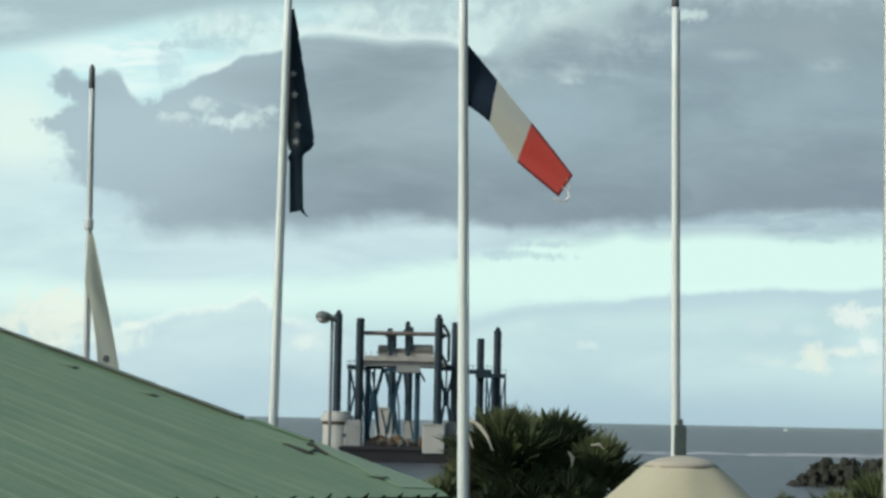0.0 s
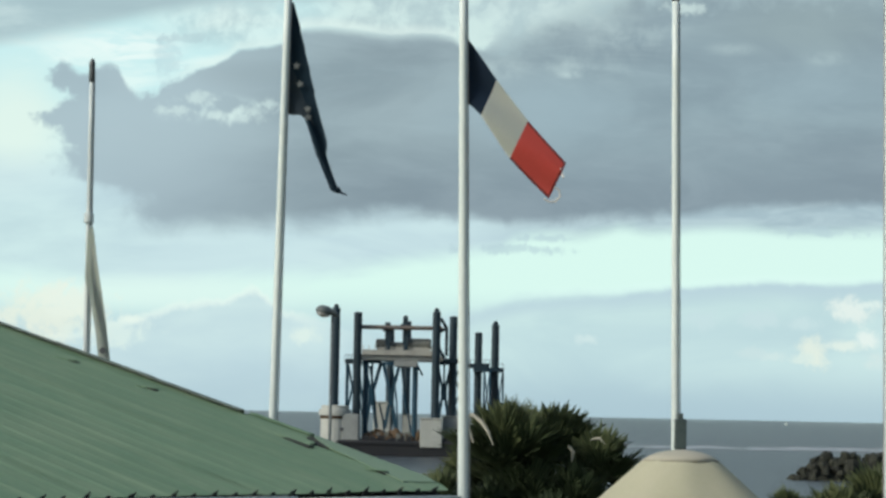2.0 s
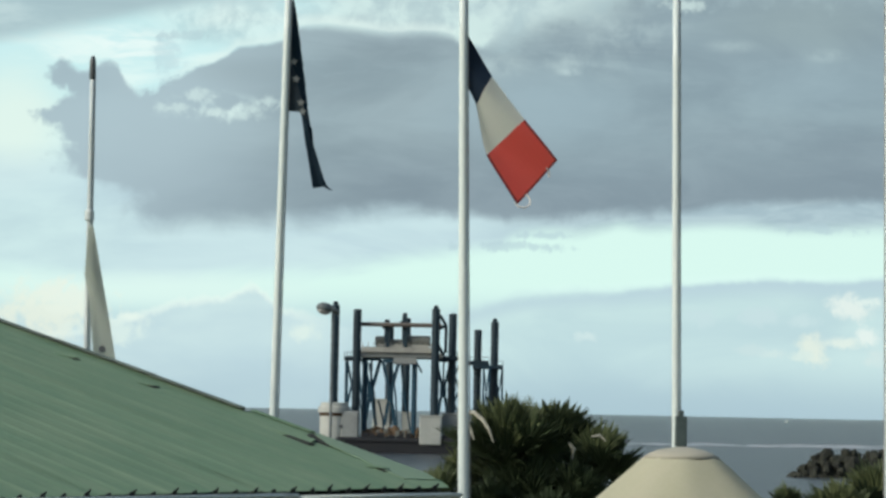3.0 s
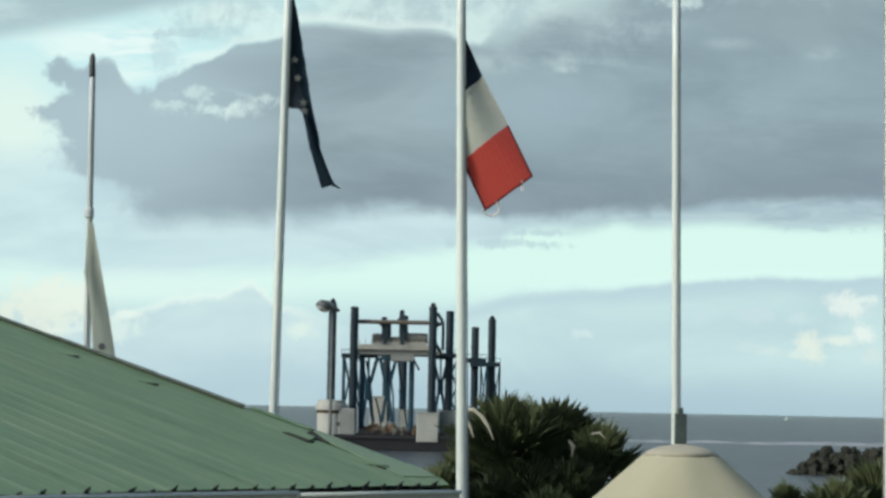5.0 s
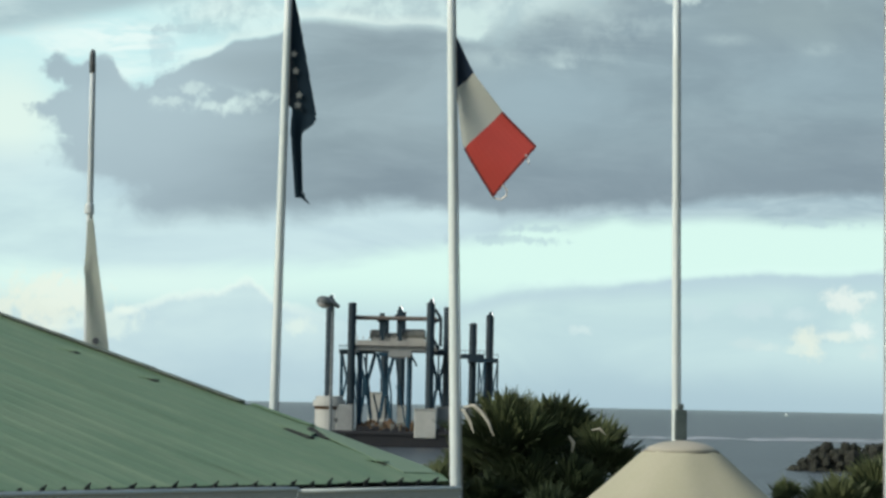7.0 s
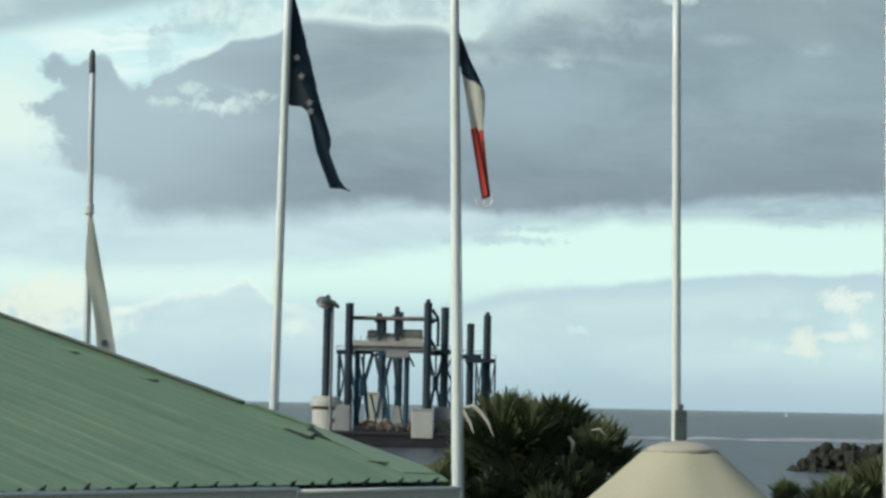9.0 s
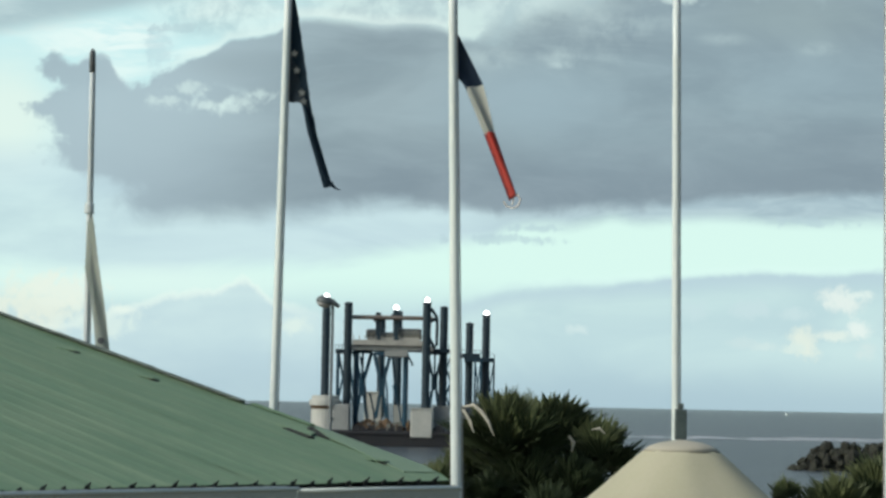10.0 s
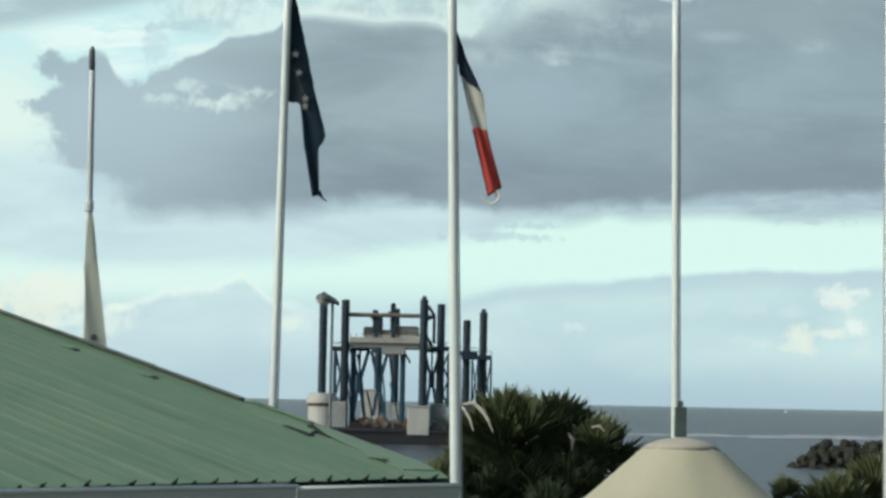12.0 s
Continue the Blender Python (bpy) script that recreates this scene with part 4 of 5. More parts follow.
hang(WHITE_SHAPES, 10.5, (-4.026, 13.008), (-3.910, 12.484), (-3.799, 11.961), (-3.699, 11.424), (-4.041, 12.427), (-4.004, 12.170), (-3.959, 11.785), (-3.929, 11.368))
hang(WHITE_SHAPES, 11, (-4.026, 13.008), (-3.910, 12.484), (-3.799, 11.961), (-3.699, 11.424), (-4.041, 12.427), (-3.986, 12.170), (-3.920, 11.786), (-3.877, 11.369))
hang(WHITE_SHAPES, 11.5, (-4.027, 13.008), (-3.926, 12.488), (-3.831, 11.970), (-3.745, 11.437), (-4.041, 12.427), (-4.020, 12.170), (-3.993, 11.784), (-3.974, 11.381))
hang(WHITE_SHAPES, 12, (-4.023, 13.008), (-3.937, 12.492), (-3.855, 11.977), (-3.780, 11.447), (-4.037, 12.427), (-4.039, 12.169), (-4.037, 11.783), (-4.035, 11.391))


def spline(pts, u, sharp=0.65):
    """A curve through four points, u from 0 to 3, between a smooth and a bent line."""
    p = [2 * pts[0] - pts[1], *pts, 2 * pts[-1] - pts[-2]]
    k = min(2, int(u))
    t = u - k
    a, b, c, d = p[k], p[k + 1], p[k + 2], p[k + 3]
    smooth = 0.5 * (2 * b + (c - a) * t + (2 * a - 5 * b + 4 * c - d) * t * t + (3 * b - a - 3 * c + d) * t ** 3)
    return sharp * (b + (c - b) * t) + (1 - sharp) * smooth


def row_point(up, low, u, j, tall, patch_high):
    """A point of the cloth: u along the fly, row j down from the upper edge; gathered rows slide over one another."""
    a, b = spline(up, u), spline(low, u)
    seen = np.linalg.norm(b - a) + 1e-6
    h = np.interp(u, *patch_high)
    v = 0.5 if seen <= h else (h / 2 + (seen - h) * j / (tall - 1)) / seen
    return a + (b - a) * v, (b - a) / seen


def flag(label, shapes, y, third, tall, paint, wave=0.032, hem=None):
    """A flag as a rig of thin overlapping patches of cloth, in three fields of so many columns each.
    Every patch is cut to its own size and slant; as the cloth gathers, the patches slide over one another."""
    origin = np.array(shapes[0][1][0])
    rig = empty("flag", Matrix.Translation((origin[0], y, origin[1])), label, "flag", "flags on poles")
    edges = [(t, [np.array(q) for q in c[:4]], [np.array(q) for q in c[4:]]) for t, c in shapes]
    up_at, low_at = {t: up for t, up, low in edges}, {t: low for t, up, low in edges}
    us = np.linspace(0, 3, 25)
    patch_high = (us, np.array([1.12 * max(np.linalg.norm(spline(up, u) - spline(low, u)) for _, up, low in edges) / tall for u in us]))
    patches = []
    for field in range(3):
        for j in range(tall):
            # this row of the field at each time: its curve and its length
            curves = []
            for t, up, low in edges:
                uu = np.linspace(field, field + 1, 13)
                pts = np.array([row_point(up, low, u, j, tall, patch_high)[0] for u in uu])
                run = np.concatenate(([0], np.cumsum(np.linalg.norm(np.diff(pts, axis=0), axis=1))))
                curves.append((t, up, low, uu, run))
            wide = 1.12 * max(run[-1] for *_, run in curves) / third
            for k in range(third):
                spots = []
                for t, up, low, uu, run in curves:
                    at = run[-1] / 2 if run[-1] <= wide else wide / 2 + (run[-1] - wide) * k / (third - 1)
                    u = float(np.interp(at, run, uu))
                    p, down = row_point(up, low, u, j, tall, patch_high)
                    p0, p1 = (row_point(up, low, min(3, max(0, u + e)), j, tall, patch_high)[0] for e in (-0.12, 0.12))
                    along = (p1 - p0) / (np.linalg.norm(p1 - p0) + 1e-6)
                    spots.append((t, u, p, along, down))
                high = float(np.interp(spots[0][1], *patch_high))
                slants = sorted(float(np.dot(along, down)) for *_, along, down in spots)
                lean = max(-0.8, min(0.8, slants[len(slants) // 2])) * high * 0.5
                w, h = wide * 0.5, high * 0.5
                bm = B()
                front = [bm.verts.new((x, -0.0008, z)) for x, z in ((-w + lean, -h), (w + lean, -h), (w - lean, h), (-w - lean, h))]
                back = [bm.verts.new((v.co.x, 0.0008, v.co.z)) for v in front]
                bm.faces.new(front)
                bm.faces.new(back[::-1])
                for q in range(4):
                    bm.faces.new((front[q], back[q], back[(q + 1) % 4], front[(q + 1) % 4]))
                ob = part("cloth_patch", bm, paint(field, j), rig)
                if hem and field == 2:
                    # sewn double along the free edges
                    for on, x0, x1, z0, z1 in ((j == 0, -w, w, h - 0.022, h), (j == tall - 1, -w, w, -h, -h + 0.022), (k == third - 1, w - 0.022, w, -h, h)):
                        if on:
                            bm = B()
                            rim = [bm.verts.new((x - lean * z / h, y, z)) for y in (-0.003, 0.003) for x, z in ((x0, z0), (x1, z0), (x1, z1), (x0, z1))]
                            for q in ((0, 1, 2, 3), (7, 6, 5, 4), (0, 4, 5, 1), (1, 5, 6, 2), (2, 6, 7, 3), (3, 7, 4, 0)):
                                bm.faces.new([rim[i] for i in q])
                            part("hem", bm, hem, ob, "dark doubled hem")
                rows = []
                for t, u, p, along, down in spots:
                    v = (j + 0.5) / tall
                    phase = 5.0 * v + 1.6 * u + 2.3 * t
                    reach = min(1.0, u)
                    seen = np.linalg.norm(spline(up_at[t], u) - spline(low_at[t], u))
                    deep = wave * min(1.0, seen / 0.5) * reach
                    ex = Vector((along[0], deep * 1.6 / 0.5 * math.cos(phase), along[1])).normalized()
                    tv = Vector((down[0], deep * 5.0 / max(seen, 0.15) * math.cos(phase), down[1]))
                    ez = -(tv - ex * tv.dot(ex)).normalized()
                    ey = ez.cross(ex)
                    m = Matrix((ex, ey, ez)).transposed().to_4x4()
                    layer = -0.003 * j - 0.0016 * (field * third + k)
                    m.translation = (p[0] - origin[0], deep * math.sin(phase) + layer, p[1] - origin[1])
                    rows.append((t, m))
                patches.append((field * third + k, j, ob, rows))
    return rig, patches, (third * 3, tall)


def flutter(rigged):
    """Keys every patch of a flag."""
    for i, j, ob, rows in rigged[1]:
        walk(ob, rows)


tricolour = flag("torn blue, white and red striped flag", TRICOLOUR_SHAPES, 22.06, 6, 12, lambda f, j: (M_BLUE, M_WHITE, M_RED)[f], 0.055, M_REDHEM)
# lower rows near the hoist use the lighter copy, as if lit from behind
star_flag = flag("dark blue flag with an arc of pale stars", STAR_SHAPES, 24.57, 6, 12, lambda f, j: M_STARBACKLIT if f == 0 and j > 6 else M_STARBLUE)
white_flag = flag("limp greyish white flag", WHITE_SHAPES, 25.9, 4, 8, lambda f, j: M_GREYFLAG, 0.02)


def star_mesh(r):
    bm = B()
    for y in (-0.011, 0.011):
        ring = [bm.verts.new(((r if k % 2 == 0 else r * 0.42) * math.sin(math.pi * k / 5), y, (r if k % 2 == 0 else r * 0.42) * math.cos(math.pi * k / 5))) for k in range(10)]
        mid = bm.verts.new((0, y, 0))
        for k in range(10):
            bm.faces.new((mid, ring[k], ring[(k + 1) % 10]) if y < 0 else (mid, ring[(k + 1) % 10], ring[k]))
    return finish("star", bm, M_STAR)


def sew_stars(rigged):
    """Stars lie on the cloth and swing with it."""
    rig, patches, (cols, tall) = rigged
    mesh = star_mesh(0.047)
    rows_at = {(i, j): rows for i, j, ob, rows in patches}
    for u, v in ((0.08, 0.34), (0.15, 0.42), (0.23, 0.5), (0.3, 0.68)):
        ob = new("star", mesh)
        ob.parent = rig
        rows = [(t, Matrix.Translation((0, -0.035, 0)) @ m) for t, m in rows_at[(int(u * cols), int(v * tall))]]
        patches.append((-1, -1, ob, rows))


sew_stars(star_flag)


def loose_thread(rigged, i, j, points, label):
    """A frayed thread at the fly edge."""
    at = {(a, b): ob for a, b, ob, rows in rigged[1]}
    bm = B()
    tube(bm, points, [0.009] * len(points), 6)
    part("loose_thread", bm, M_THREAD, at[(i, j)], label)


bm = B()
turned(bm, [(0.035, -0.008), (0.04, 0.0), (0.035, 0.008)], 12)
badge = part("printed_badge", bm, M_CAP, {(a, b): ob for a, b, ob, rows in white_flag[1]}[(10, 4)], "small dark printed badge")
badge.matrix_basis = pose(0, -0.002, 0, 90)
loose_thread(tricolour, 17, 10, [(0.04, 0, 0.06), (0.1, 0.01, 0.075), (0.15, 0.012, 0.035), (0.155, 0.012, -0.03), (0.12, 0.01, -0.075), (0.06, 0, -0.09)], "frayed loop of hem thread")
loose_thread(tricolour, 17, 2, [(0.04, 0, 0), (0.09, 0.01, -0.015), (0.13, 0.0, -0.04)], "frayed hem thread")
bm = B()
tube(bm, [(0.02, 0, 0.02), (0.06, 0.004, 0.035), (0.095, 0.0, 0.06), (0.13, -0.004, 0.1)], [0.03, 0.02, 0.011, 0.005], 6)
part("torn_tail", bm, M_STARBLUE, {(a, b): ob for a, b, ob, rows in star_flag[1]}[(17, 3)], "torn tail of the fly edge")


# ---- cream tent peak ----
def tent():
    cx, cy, cz = (2.756, 26.000, 10.497)
    home = empty("pagoda_tent", Matrix.Translation((cx, cy, 6.4)), "cream canvas tent with a pointed round peak", "tent")
    h = cz - 6.4
    bm = B()
    prof = [(0.002, h + 0.085), (0.12, h + 0.078), (0.25, h + 0.055), (0.35, h + 0.018), (0.43, h - 0.03), (0.5, h - 0.092), (0.66, h - 0.24), (0.86, h - 0.43), (1.08, h - 0.63), (1.34, h - 0.84), (1.62, h - 1.02), (1.9, h - 1.15)]
    sides = 64
    rings = []
    for r, z in prof:
        ring = []
        for k in range(sides):
            a = 2 * math.pi * k / sides
            pull = 1 + (r / 1.9) ** 1.5 * (0.16 * (abs(math.cos(2 * (a + 0.5))) ** 1.5) - 0.04) + 0.012 * math.cos(8 * a) * min(1, r / 0.5)
            ring.append(bm.verts.new((r * pull * math.cos(a), r * pull * math.sin(a), z)))
        rings.append(ring)
    for a, b in zip(rings, rings[1:]):
        for k in range(sides):
            bm.faces.new((a[k], b[k], b[(k + 1) % sides], a[(k + 1) % sides]))
    bmesh.ops.recalc_face_normals(bm, faces=bm.faces[:])
    canopy = part("canopy", bm, M_TENT, home, smooth=True)
    bm = B()
    turned(bm, [(0.443, h - 0.034), (0.36, h + 0.022), (0.255, h + 0.062), (0.125, h + 0.086), (0.01, h + 0.096)], 48)
    part("peak_cover", bm, M_TENTCAP, canopy, "greyish canvas cover over the peak", smooth=True)
    bm = B()
    for k in range(sides):
        a, b = rings_point(1.9, k, sides), rings_point(1.9, k + 1, sides)
        bm.faces.new([bm.verts.new(p) for p in ((a[0], a[1], h - 1.15), (b[0], b[1], h - 1.15), (b[0], b[1], h - 1.42), (a[0], a[1], h - 1.42))])
    bmesh.ops.remove_doubles(bm, verts=bm.verts[:], dist=0.001)
    part("valance", bm, M_TENT, home)
    for k in range(4):
        a = math.pi / 4 + k * math.pi / 2 - 0.5 + math.pi / 4
        bm = B()
        tube(bm, [(1.86 * math.cos(a), 1.86 * math.sin(a), 0), (1.86 * math.cos(a), 1.86 * math.sin(a), h - 1.2)], [0.04, 0.04], 12)
        part("leg", bm, M_STEEL, home)
    return home


def rings_point(r, k, sides):
    a = 2 * math.pi * (k % sides) / sides
    pull = 1 + (r / 1.9) ** 1.5 * (0.16 * (abs(math.cos(2 * (a + 0.5))) ** 1.5) - 0.04) + 0.012 * math.cos(8 * a)
    return r * pull * math.cos(a), r * pull * math.sin(a)


tent()


# ---- fan palms ----
def fan_leaf(seed, dry=False, in_shade=False, half=82):
    """A fan leaf on its stalk along +x: stiff folded blades spread like a fan."""
    rnd = random.Random(seed)
    bm = B()
    stalk = 0.56
    tube(bm, [(0, 0, 0), (stalk * 0.5, 0, 0.03), (stalk, 0, 0.0)], [0.014, 0.011, 0.008], 5)
    blades = 17
    for k in range(blades):
        a = radians(half * (2 * k / (blades - 1) - 1)) + rnd.uniform(-0.035, 0.035)
        length = (0.72 - 0.2 * abs(a) / 1.6) * rnd.uniform(0.86, 1.1)
        d = Vector((math.cos(a), math.sin(a), 0))
        s = Vector((-math.sin(a), math.cos(a), 0))
        droop = rnd.uniform(0.0, 0.14) * (3.5 if dry else 1)
        start = Vector((stalk, 0, 0))
        mids = []
        for f, w in ((0.0, 0.008), (0.3, 0.036), (0.58, 0.036), (0.84, 0.021), (1.0, 0.003)):
            c = start + d * (length * f) + Vector((0, 0, 0.06 * f - droop * f ** 2.6))
            mids.append((bm.verts.new(c - s * w + Vector((0, 0, w * 0.6))), bm.verts.new(c), bm.verts.new(c + s * w + Vector((0, 0, w * 0.6)))))
        for p, q in zip(mids, mids[1:]):
            bm.faces.new((p[0], p[1], q[1], q[0]))
            bm.faces.new((p[1], p[2], q[2], q[1]))
    return finish("leaf", bm, M_DRYLEAF if dry else M_SHADELEAF if in_shade else M_LEAF)


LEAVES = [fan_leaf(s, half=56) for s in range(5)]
SHADE_LEAVES = [fan_leaf(s, in_shade=True, half=70) for s in range(5)]
DRY = fan_leaf(9, True)


def withered_blade(tree, points, wide):
    """A pale folded leaf that hangs over; points from the crown, in the tree's space."""
    bm = B()
    rings = []
    pts = [Vector(p) for p in points]
    for i, p in enumerate(pts):
        along = (pts[min(i + 1, len(pts) - 1)] - pts[max(i - 1, 0)]).normalized()
        across = along.cross(Vector((0, 1, 0))).normalized()
        w = wide * math.sin(math.pi * (0.18 + 0.74 * i / (len(pts) - 1)))
        rings.append([bm.verts.new(p - across * w), bm.verts.new(p + Vector((0, -w * 0.7, 0))), bm.verts.new(p + across * w), bm.verts.new(p + Vector((0, w * 0.2, 0)))])
    for a, b in zip(rings, rings[1:]):
        for k in range(4):
            bm.faces.new((a[k], a[(k + 1) % 4], b[(k + 1) % 4], b[k]))
    bmesh.ops.recalc_face_normals(bm, faces=bm.faces[:])
    part("leaf", bm, M_PALELEAF, tree, "pale withered palm leaf")


def palm(crown, leaves, spread, label, seed, dry=3, low=22, withered=(), lit_top=True):
    """A fan palm: the first leaves stand upright, the later ones lean out as far as the low angle."""
    rnd = random.Random(seed)
    crown = Vector(crown)
    foot_z = ground_height(crown.x, crown.y) - 0.05
    h = crown.z - foot_z
    tree = empty("palm_tree", Matrix.Translation((crown.x, crown.y, foot_z)), label, "palm", "palms by the shore")
    bm = B()
    n_ring = 14
    tube(bm, [(0.05 * math.sin(i * 0.4), 0, h * i / n_ring) for i in range(n_ring + 1)], [(0.17 - 0.06 * i / n_ring) * (1.12 if i % 2 else 0.95) for i in range(n_ring + 1)], 14)
    part("trunk", bm, M_TRUNK, tree)
    for k in range(leaves):
        turn = 2 * math.pi * (k * 0.618 + rnd.uniform(-0.06, 0.06))
        rise = radians(88 - (88 - low) * (k / leaves) ** 1.1 + rnd.uniform(-8, 8))
        # leaning leaves and low palms take the darker copy, painting in the clump's shade
        ob = new("leaf", (LEAVES if lit_top and rise > radians(55) else SHADE_LEAVES)[k % 5])
        ob.parent = tree
        s = spread * rnd.uniform(0.82, 1.1)
        d = Vector((math.cos(turn) * math.cos(rise), math.sin(turn) * math.cos(rise), math.sin(rise)))
        roll = rnd.uniform(-0.6, 0.6)
        m = d.to_track_quat("X", "Z").to_matrix().to_4x4()
        ob.matrix_basis = Matrix.Translation((0, 0, h - 0.1)) @ m @ Matrix.Rotation(roll, 4, "X") @ Matrix.Diagonal((s, s, s, 1))
    for k in range(dry):
        turn = rnd.uniform(0, 6.28)
        ob = new("leaf", DRY)
        ob.parent = tree
        tagged(ob, "dry drooping palm leaf")
        d = Vector((math.cos(turn), math.sin(turn), -0.8)).normalized()
        ob.matrix_basis = Matrix.Translation((0, 0, h - 0.25)) @ d.to_track_quat("X", "Z").to_matrix().to_4x4() @ Matrix.Diagonal((spread * 0.75,) * 3 + (1,))
    for wide, points in withered:
        withered_blade(tree, [(q[0] - crown.x, q[1] - crown.y, q[2] - foot_z) for q in points], wide)
    return tree


palm((0.93, 32.000, 10.06), 64, 0.9, "dense dark green fan palm beside the flagpole", 1, dry=2, low=26,
     withered=((0.027, ((0.32, 31.3, 10.9), (0.46, 31.2, 10.93), (0.58, 31.15, 10.83), (0.67, 31.1, 10.7), (0.74, 31.1, 10.52))),
               (0.022, ((0.26, 31.3, 10.9), (0.34, 31.2, 10.84), (0.42, 31.15, 10.7), (0.47, 31.1, 10.55)))))
palm((1.6, 33.000, 10.14), 58, 0.84, "dense dark green fan palm in a clump", 2, dry=2, low=42)
palm((2.26, 32.400, 10.0), 40, 0.7, "low dark fan palm beside the tent", 3, dry=1, low=4,
     withered=((0.03, ((1.78, 31.6, 10.55), (1.86, 31.6, 10.44), (1.84, 31.6, 10.3))), (0.02, ((2.1, 31.6, 10.62), (2.22, 31.6, 10.64), (2.3, 31.6, 10.56)))))
palm((0.50, 33.200, 9.75), 36, 0.66, "low dark fan palm in a clump", 4, dry=1, low=-10)
palm((1.22, 31.700, 9.66), 46, 0.72, "low dark fan palm in a clump", 9, dry=1, low=0, lit_top=False)
palm((1.86, 31.600, 9.6), 46, 0.66, "low dark fan palm beside the tent", 10, dry=1, low=0, lit_top=False)
palm((0.72, 31.300, 9.45), 40, 0.6, "low dark fan palm beside the flagpole", 12, dry=1, low=-25, lit_top=False)
palm((1.5, 31.000, 9.25), 40, 0.6, "low dark fan palm in a clump", 13, dry=1, low=-25, lit_top=False)
palm((0.039, 31.000, 9.635), 22, 0.52, "small fan palm behind the gutter end", 5, dry=1, low=5)
palm((6.265, 36.000, 9.027), 44, 0.8, "fan palm near the rocky breakwater", 6)
palm((7.166, 37.000, 9.331), 50, 0.82, "fan palm near the rocky breakwater", 7)
palm((5.479, 36.000, 9.514), 16, 0.4, "small low palm shoot", 8, dry=1)


# ---- street lamp ----
def street_lamp():
    head = Vector((-2.585, 50.000, 13.076))
    x = (-2.388, 50.000, 12.845)[0]
    foot_z = ground_height(x, 50) - 0.05
    rig = empty("street_lamp", Matrix.Translation((x, 50, foot_z)), "tall grey street lamp with a round head", "street lamp")
    h = head.z - foot_z
    bm = B()
    tube(bm, [(0, 0, 0), (0, 0, h * 0.5), (0, 0, h - 0.03)], [0.045, 0.036, 0.032], 12)
    part("post", bm, M_LAMP, rig, smooth=True)
    bm = B()
    tube(bm, [(0.14, 0, h - 0.1), (0.03, 0, h - 0.02), (-0.14, 0, h + 0.05)], [0.035, 0.06, 0.085], 10)
    part("arm", bm, M_LAMP, rig, smooth=True)
    bm = B()
    turned(bm, [(0.015, 0.14), (0.08, 0.13), (0.15, 0.085), (0.18, 0.01), (0.168, -0.03)], 20)
    hd = part("head", bm, M_LAMP, rig, smooth=True)
    hd.matrix_basis = Matrix.Translation((head.x - x, 0, h)) @ Matrix.Rotation(radians(14), 4, "Y")
    bm = B()
    turned(bm, [(0.16, -0.03), (0.145, -0.07), (0.08, -0.11), (0.008, -0.125)], 20)
    part("lens", bm, M_LENS, hd, "pale lamp glass", smooth=True)


street_lamp()


# ---- jack-up barge ----
BEACONS = []


